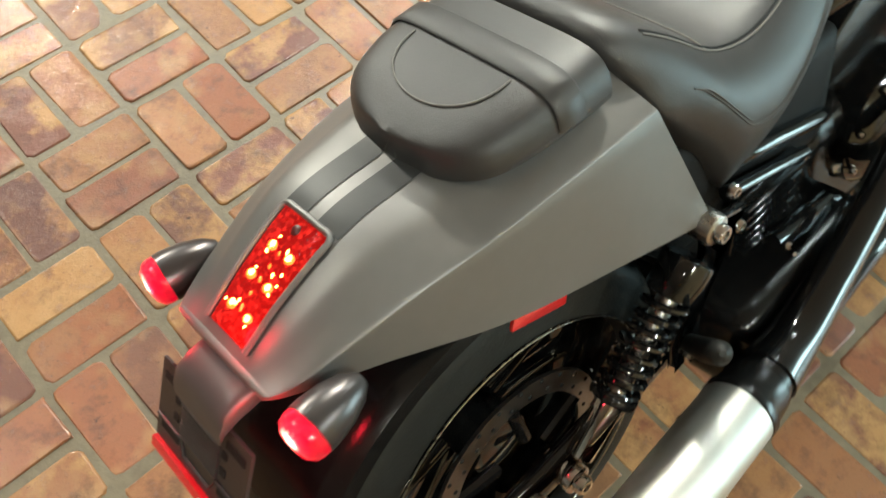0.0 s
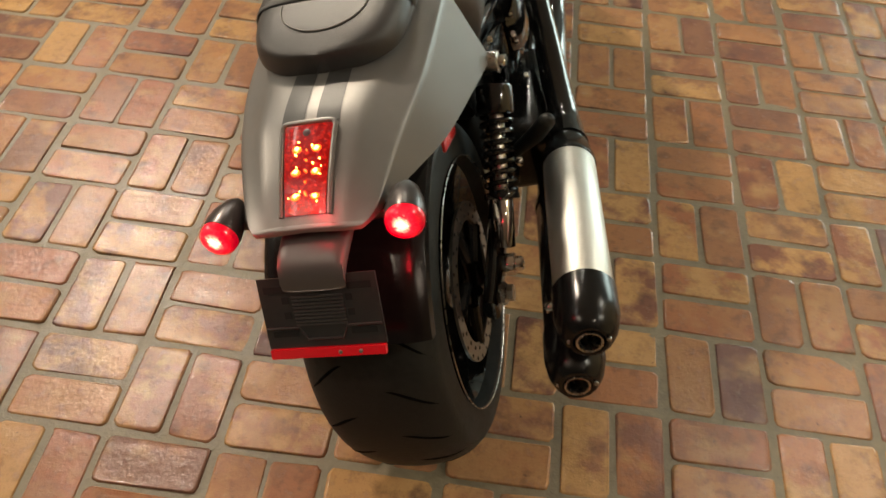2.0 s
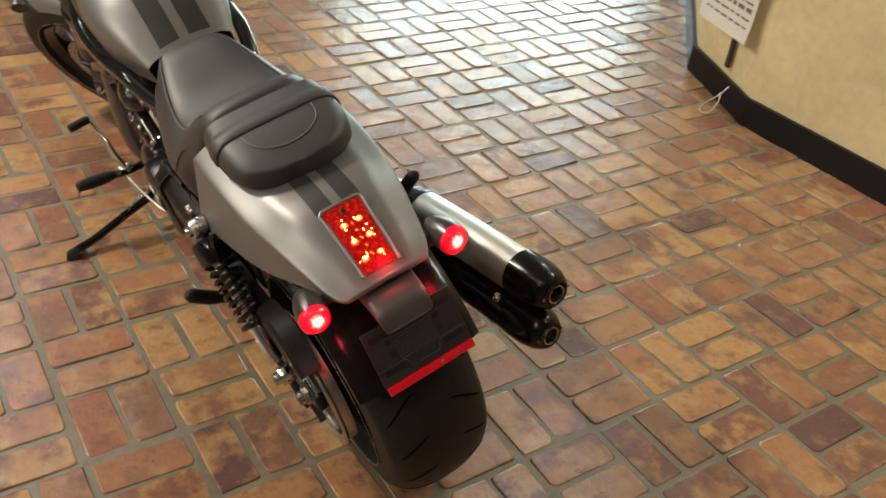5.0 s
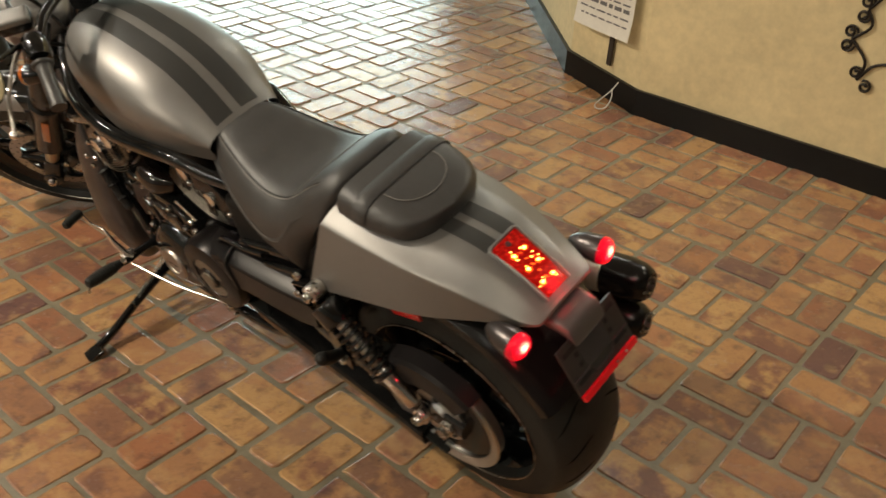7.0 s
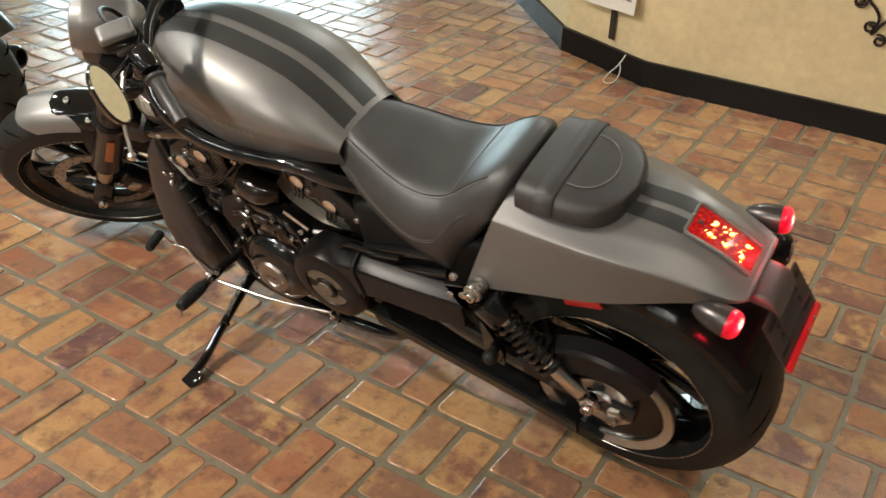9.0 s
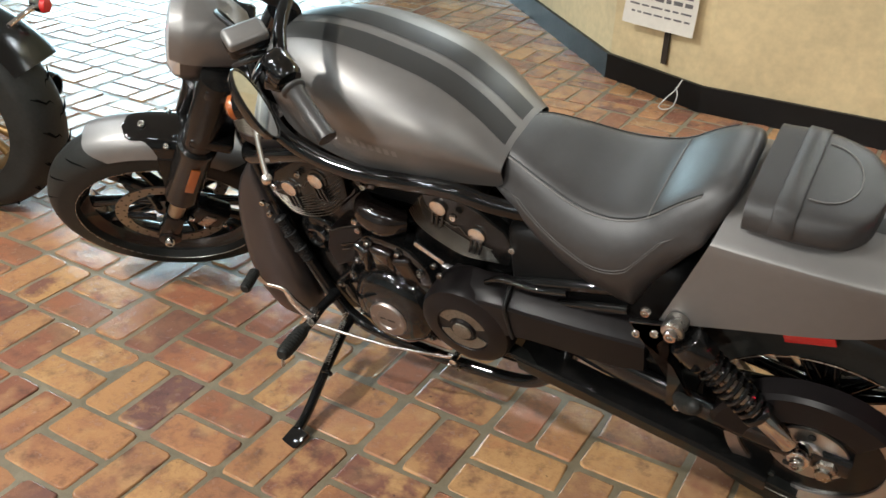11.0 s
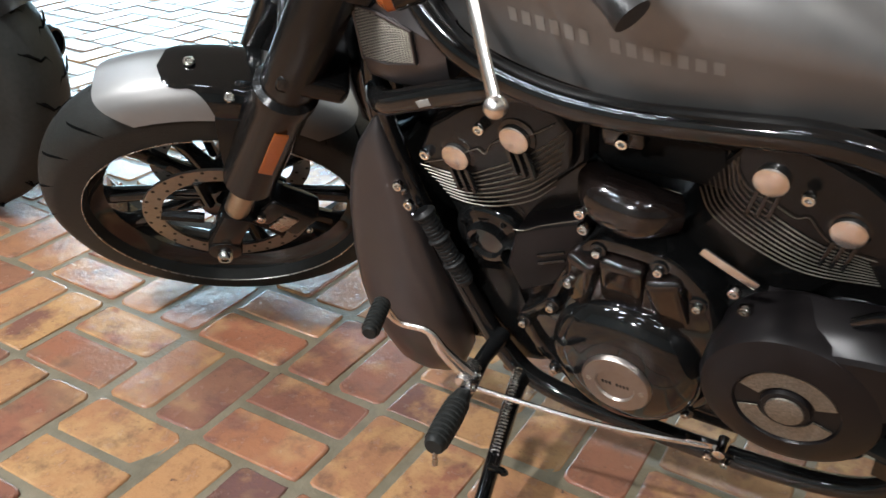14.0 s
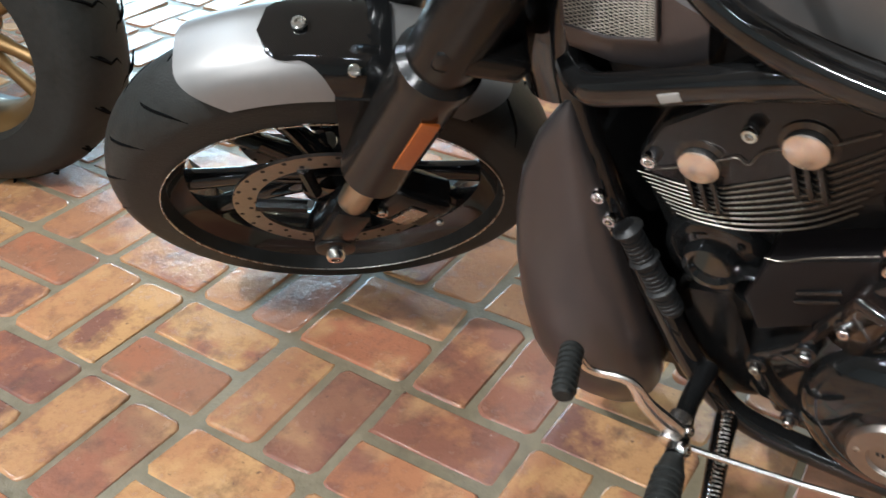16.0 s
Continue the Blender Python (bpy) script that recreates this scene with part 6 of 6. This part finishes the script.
RIMS[0.335] = 0.215
GOLDRIM = material("dark_gold_wheel", (0.16, 0.095, 0.035), 0.42, 0.7, 0.15, 12, 0.1, 200, 0.06)
ow = Q("rear_wheel", wheel_rim(B(), OW, 0.215, 0.16), GOLDRIM, "dark gold cast rear wheel")
spokes(ow, OW, 0.215, 0.16, GOLDRIM)
Q("tyre", tyre(B(), OW, 0.335, 0.20, 0.215), RUBBER, "wide black rear tyre with zigzag grooves", ow, 60)
# zigzag grooves: black ribs half sunk in the tread, painted as groove shade
bm = B()
for k in range(18):
    a0 = 2 * math.pi * k / 18
    for s in (-1, 1):
        pts = []
        for y, da in ((0.0, 0.0), (0.014, 0.06), (0.030, 0.05), (0.050, 0.12), (0.075, 0.16)):
            r = rim_r(0.335, 0.20, min(2 * y / 0.20, 0.99)) - 0.0036
            a = a0 + da + (0.17 if s > 0 else 0)
            pts.append(OW + V(-math.cos(a) * r, s * y, math.sin(a) * r))
        tube(bm, pts, [0.003, 0.0045, 0.0048, 0.0042, 0.002], 6, 2)
        q = pts[2]
        tube(bm, [q, q + (pts[4] - q) * 0.35 + (pts[1] - pts[0]).cross(V(0, 1, 0)).normalized() * 0.012, pts[4] + (pts[1] - pts[0]).cross(V(0, 1, 0)).normalized() * 0.016], [0.004, 0.0035, 0.0015], 6, 3)
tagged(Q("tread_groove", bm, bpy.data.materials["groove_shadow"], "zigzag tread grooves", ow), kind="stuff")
bm = B()
cyl(bm, (0.60, -0.21, 0.30), (-0.14, -0.215, 0.355), 0.042, 0.042, 32, 0.003)
ex = Q("muffler", bm, BRUSHED, "brushed steel muffler")
bm = B()
q, d = V(-0.14, -0.215, 0.355), V(-0.77, -0.02, 0.05).normalized()
lathe(bm, [(0.044, -0.01), (0.046, 0), (0.045, 0.05), (0.036, 0.062), (0.030, 0.06), (0.028, 0.03), (0, 0.03)], q, q + d, 32)
Q("end_cap", bm, SATIN, "black end cap", ex)
REDPAINT = material("red_gloss_paint", (0.42, 0.012, 0.015), 0.2, 0, 0.05, 8, 0.03, 300, 0.03, coat=0.6)
bm = B()
rings = []
for a in span(20, 148, 26):
    ca, sa = math.cos(radians(a)), math.sin(radians(a))
    rings.append([OW + V(ca * (0.385 - 0.03 * abs(u) ** 3), 0.115 * u, sa * (0.385 - 0.03 * abs(u) ** 3)) for u in span(-1, 1, 13)])
t = bmesh.new()
loft(t, rings, closed=False)
bmesh.ops.solidify(t, geom=t.faces[:], thickness=0.004)
Q("rear_mudguard", t, SATIN, "black rear mudguard", None, 60)
bm = B()
q = OW + V(-0.285, -0.125, 0.335)
lathe(bm, [(0, 0.05), (0.018, 0.04), (0.027, 0.01), (0.027, 0)], q, q + V(1, 0, 0), 24)
osig = Q("turn_signal", bm, CHROME, "chrome turn signal with red lens")
bm = B()
lathe(bm, [(0.026, 0), (0.022, 0.014), (0, 0.02)], q, q - V(1, 0, 0), 24)
Q("lens", bm, REDREF, "red lens", osig)
bm = B()
tube(bm, [q + V(0.02, 0, 0), q + V(0.03, 0.06, -0.01), q + V(0.05, 0.12, -0.03)], 0.008, 10, 4)
Q("signal_stalk", bm, CHROME, "", osig)
bm = B()
for s in (-1, 1):
    tube(bm, [(0.0, 0.13 * s, 0.335), (0.28, 0.13 * s, 0.36), (0.55, 0.12 * s, 0.38)], 0.022, 12, 4)
box(bm, (0.62, 0, 0.42), (0.34, 0.26, 0.40), bevel=0.05, seg=3)
box(bm, (0.95, 0, 0.45), (0.50, 0.22, 0.46), bevel=0.06, seg=3)
Q("frame", bm, SATIN, "black frame and engine block")
bm = B()
rings = []
for x, w, z0, z1 in ((-0.10, 0.05, 0.72, 0.75), (0.02, 0.11, 0.69, 0.775), (0.25, 0.15, 0.66, 0.76), (0.45, 0.14, 0.64, 0.74), (0.62, 0.09, 0.64, 0.75)):
    rings.append([V(x, w * math.copysign(abs(math.cos(a)) ** 0.6, math.cos(a)), (z0 + z1) / 2 + (z1 - z0) / 2 * math.copysign(abs(math.sin(a)) ** 0.7, math.sin(a))) for a in (2 * math.pi * k / 24 for k in range(24))])
Q("seat", loft(bm, rings), LEATHER, "black leather seat", None, 60)
bm = B()
rings = []
for x, w, z0, z1 in ((0.60, 0.06, 0.66, 0.76), (0.72, 0.12, 0.64, 0.84), (0.9, 0.15, 0.63, 0.89), (1.08, 0.12, 0.66, 0.88), (1.16, 0.05, 0.72, 0.83)):
    rings.append([V(x, w * math.copysign(abs(math.cos(a)) ** 0.8, math.cos(a)), (z0 + z1) / 2 + (z1 - z0) / 2 * math.copysign(abs(math.sin(a)) ** 0.8, math.sin(a))) for a in (2 * math.pi * k / 24 for k in range(24))])
Q("tank", loft(bm, rings), REDPAINT, "red fuel tank", None, 60)
OF = V(1.58, 0, 0.33)
RIMS[0.33] = 0.225
ofw = Q("front_wheel", wheel_rim(B(), OF, 0.225, 0.10), GOLDRIM, "dark gold cast front wheel")
spokes(ofw, OF, 0.225, 0.10, GOLDRIM)
Q("tyre", tyre(B(), OF, 0.33, 0.13, 0.225), RUBBER, "black front tyre", ofw, 60)
for s in (-1, 1):
    bm = B()
    cyl(bm, OF + V(0, 0.1 * s, 0), OF + V(-0.36, 0.1 * s, 0.62), 0.026, 0.026, 20)
    Q("fork_leg", bm, STEEL, "steel fork leg")

# ---- on the counter front ----
IRON = material("wrought_iron", (0.020, 0.015, 0.012), 0.5, 0.6, 0.3, 30, 0.4, 200, 0.1)
scroll = tagged(new("wall_ornament"), "black wrought iron scroll ornament on the plaster wall", "ornament")
scroll.matrix_world = pose(-0.13, -2.262, 0.60)


def curl(bm, c, r, a0, turns, s=1, rw=0.006):
    """A scroll end: a spiral that tightens towards c."""
    pts = []
    for k in range(22):
        u = k / 21
        a = radians(a0) + s * 2 * math.pi * turns * u
        rr = r * (1 - 0.72 * u)
        pts.append(V(c[0] + rr * math.cos(a), 0, c[1] + rr * math.sin(a)))
    tube(bm, pts, [rw * 0.8, rw, rw, rw, rw * 1.3], 8, 1, smooth=False)
    return pts[0]


for sx in (1, -1):
    bm = B()
    for (x0, z0), (x1, z1), side in (((0.135, 0.105), (0.165, -0.015), 1), ((0.165, -0.015), (0.105, -0.165), 1), ((0.10, 0.30), (0.135, 0.105), 1), ((0.0, 0.40), (0.10, 0.30), 1)):
        mid = V((x0 + x1) / 2 - 0.042, 0, (z0 + z1) / 2)
        tube(bm, [V(sx * x0, 0, z0), V(sx * mid.x, 0, mid.z), V(sx * x1, 0, z1)], 0.006, 8, 6)
        for (x, z), d in (((x0, z0), -1), ((x1, z1), 1)):
            cc = (sx * (x + 0.010), z + d * 0.026)
            curl(bm, cc, 0.026, 180 if sx > 0 else 0, 1.35, (1 if d > 0 else -1) * (-sx))
    tube(bm, [V(sx * 0.105, 0, -0.165), V(sx * 0.06, 0, -0.10), V(0, 0, -0.075)], 0.006, 8, 6)
    curl(bm, (sx * 0.070, -0.185), 0.026, 60 if sx > 0 else 120, 1.3, sx)
    part("scroll", bm, IRON, scroll)
bm = B()
curl(bm, (0.0, 0.08), 0.055, -90, 1.4, 1)
tube(bm, [V(0, 0, -0.075), V(0.02, 0, 0.0), V(0, 0, 0.025)], 0.006, 8, 5)
part("scroll", bm, IRON, scroll)

PAPER = material("white_paper", (0.66, 0.62, 0.55), 0.8, 0, 0.06, 5, 0.1, 60)
INK = material("grey_print", (0.13, 0.12, 0.12), 0.8)
notice = tagged(new("paper_notice"), "white printed paper notice hanging on the counter corner", "notice")
notice.matrix_world = Matrix.Translation((1.07, -2.285, 0.33)) @ Matrix.Rotation(radians(-18), 4, "Z")


def sheet(x, z):
    return V(x, 0.014 + 0.006 * math.sin(x * 9) + 0.012 * max(0, 0.10 - z) / 0.1, z)


bm = loft(B(), [[sheet(x, z) for x in span(-0.11, 0.27, 12)] for z in span(0.0, 0.5, 14)], closed=False)
bmesh.ops.solidify(bm, geom=bm.faces[:], thickness=0.0008)
part("sheet", bm, PAPER, notice, sharp=60)


def bar_on(x0, x1, z0, z1):
    bm = loft(B(), [[sheet(x, z) + V(0, 0.0022, 0) for x in span(x0, x1, 6)] for z in (z0, z1)], closed=False)
    part("print", bm, INK, notice)


rn = random.Random(3)
for k in range(8):
    z = 0.055 + k * 0.033
    x = -0.085
    while x < 0.22:
        w = rn.uniform(0.02, 0.06)
        bar_on(x, min(x + w, 0.25), z, z + (0.018 if k in (2, 5, 6) else 0.008))
        x += w + 0.012
bm = B()
box(bm, (1.115, -2.352, 0.62), (0.030, 0.012, 0.92), (0, 0, -23), 0.002)
tagged(part("trim", bm, material("dark_gap_strip", (0.03, 0.022, 0.016), 0.6, 0, 0.2, 9), None), "dark vertical strip between plaster panels", "trim", kind="structure")
bm = B()
tube(bm, [(0.985, -2.235, 0.14), (1.0, -2.205, 0.10), (1.035, -2.18, 0.055), (1.055, -2.17, 0.02), (1.03, -2.165, 0.012), (0.995, -2.17, 0.03), (0.985, -2.19, 0.075), (1.0, -2.21, 0.11)], 0.0032, 8, 6)
tagged(part("wire_loop", bm, material("clear_wire_sleeve", (0.6, 0.58, 0.54), 0.25, 0.3), None, category="wire"), "loop of pale wire hanging at the plinth corner")

# ---- floor bricks: basketweave of brick pairs ----
PITCH, JOINT = 0.2225, 0.0165
X0, Y0 = -0.6553, -0.0452


def brick_mesh(seed, long_x):
    """One hand-worn brick: domed top, rounded uneven rim."""
    rnd = random.Random(seed)
    lx, ly = (PITCH - JOINT, PITCH / 2 - JOINT * 0.85)
    hx, hy = lx / 2, ly / 2
    out = []
    for sx, sy in ((1, 1), (-1, 1), (-1, -1), (1, -1)):
        r = rnd.uniform(0.006, 0.015)
        for k in range(3):
            a = math.atan2(sy, sx) - math.pi / 4 + k * math.pi / 4
            out.append((sx * (hx - r) + r * math.cos(a), sy * (hy - r) + r * math.sin(a)))
    out = [(x + rnd.uniform(-0.0026, 0.0026), y + rnd.uniform(-0.0026, 0.0026)) for x, y in out]
    n = len(out)
    vs, fs = [], []
    for inset, z in ((0.0, -0.012), (0.0, -0.0042), (0.0018, -0.0015), (0.0062, 0.0)):
        for x, y in out:
            k = 1 - inset / max(math.hypot(x, y), 1e-6)
            vs.append((x * k, y * k, z + (rnd.uniform(-0.0006, 0.0006) if z > -0.005 else 0)))
    for a in range(3):
        for k in range(n):
            fs.append((a * n + k, a * n + (k + 1) % n, (a + 1) * n + (k + 1) % n, (a + 1) * n + k))
    fs.append(tuple(3 * n + k for k in range(n)))
    if not long_x:
        vs = [(-y, x, z) for x, y, z in vs]
    return vs, fs


VARIANTS = [[brick_mesh(100 * o + s, o == 0) for s in range(8)] for o in (0, 1)]
MESHES = []
for o in (0, 1):
    row = []
    for vs, fs in VARIANTS[o]:
        me = bpy.data.meshes.new("brick")
        me.from_pydata(vs, [], fs)
        for p in me.polygons:
            p.use_smooth = len(p.vertices) == 4
        me.materials.append(BRICK)
        row.append(me)
    MESHES.append(row)
rnd = random.Random(7)
far_v, far_f = [], []
count = 0
for j in range(-20, 44):
    for i in range(-28, 40):
        cx, cy = X0 + PITCH * (j + 0.5), Y0 - PITCH * (i + 0.5)
        if not (-5.8 < cx < 9.8 and -9.2 < cy < 6.2):
            continue
        if cy < -2.22 and (cx < 0.95 or cy < -2.22 - max(0, cx - 0.95) * 1.0 - 0.1):
            continue
        o = (i + j + 1) % 2
        for k in (-1, 1):
            q = k * PITCH / 4
            px, py = (cx, cy + q) if o == 0 else (cx + q, cy)
            px, py, dz, turn = px + rnd.uniform(-0.0025, 0.0025), py + rnd.uniform(-0.0025, 0.0025), rnd.uniform(-0.0022, 0.0008), rnd.uniform(-0.012, 0.012)
            tx, ty = rnd.uniform(-0.019, 0.019), rnd.uniform(-0.019, 0.019)
            s = rnd.randrange(8)
            near = -0.45 < cx < 2.0 and 0.1 < cy < 1.25 or -0.75 < cx < 0.75 and -1.0 < cy <= 0.1
            if near and count < 300:
                ob = new("brick", MESHES[o][s])
                ob.parent = floor
                ob.matrix_world = Matrix.LocRotScale((px, py, dz), Euler((tx, ty, turn)), None)
                count += 1
            else:
                base = len(far_v)
                ca, sa = math.cos(turn), math.sin(turn)
                vs, fs = VARIANTS[o][s]
                far_v += [(px + x * ca - y * sa, py + x * sa + y * ca, z + dz + tx * y - ty * x) for x, y, z in vs]
                far_f += [tuple(base + q for q in f) for f in fs]
me = bpy.data.meshes.new("floor_bricks")
me.from_pydata(far_v, [], far_f)
for p in me.polygons:
    p.use_smooth = len(p.vertices) == 4
me.materials.append(BRICK)
ob = new("floor_bricks", me)
ob.parent = floor
tagged(ob, "glazed clay bricks laid in basketweave pairs", kind="stuff")
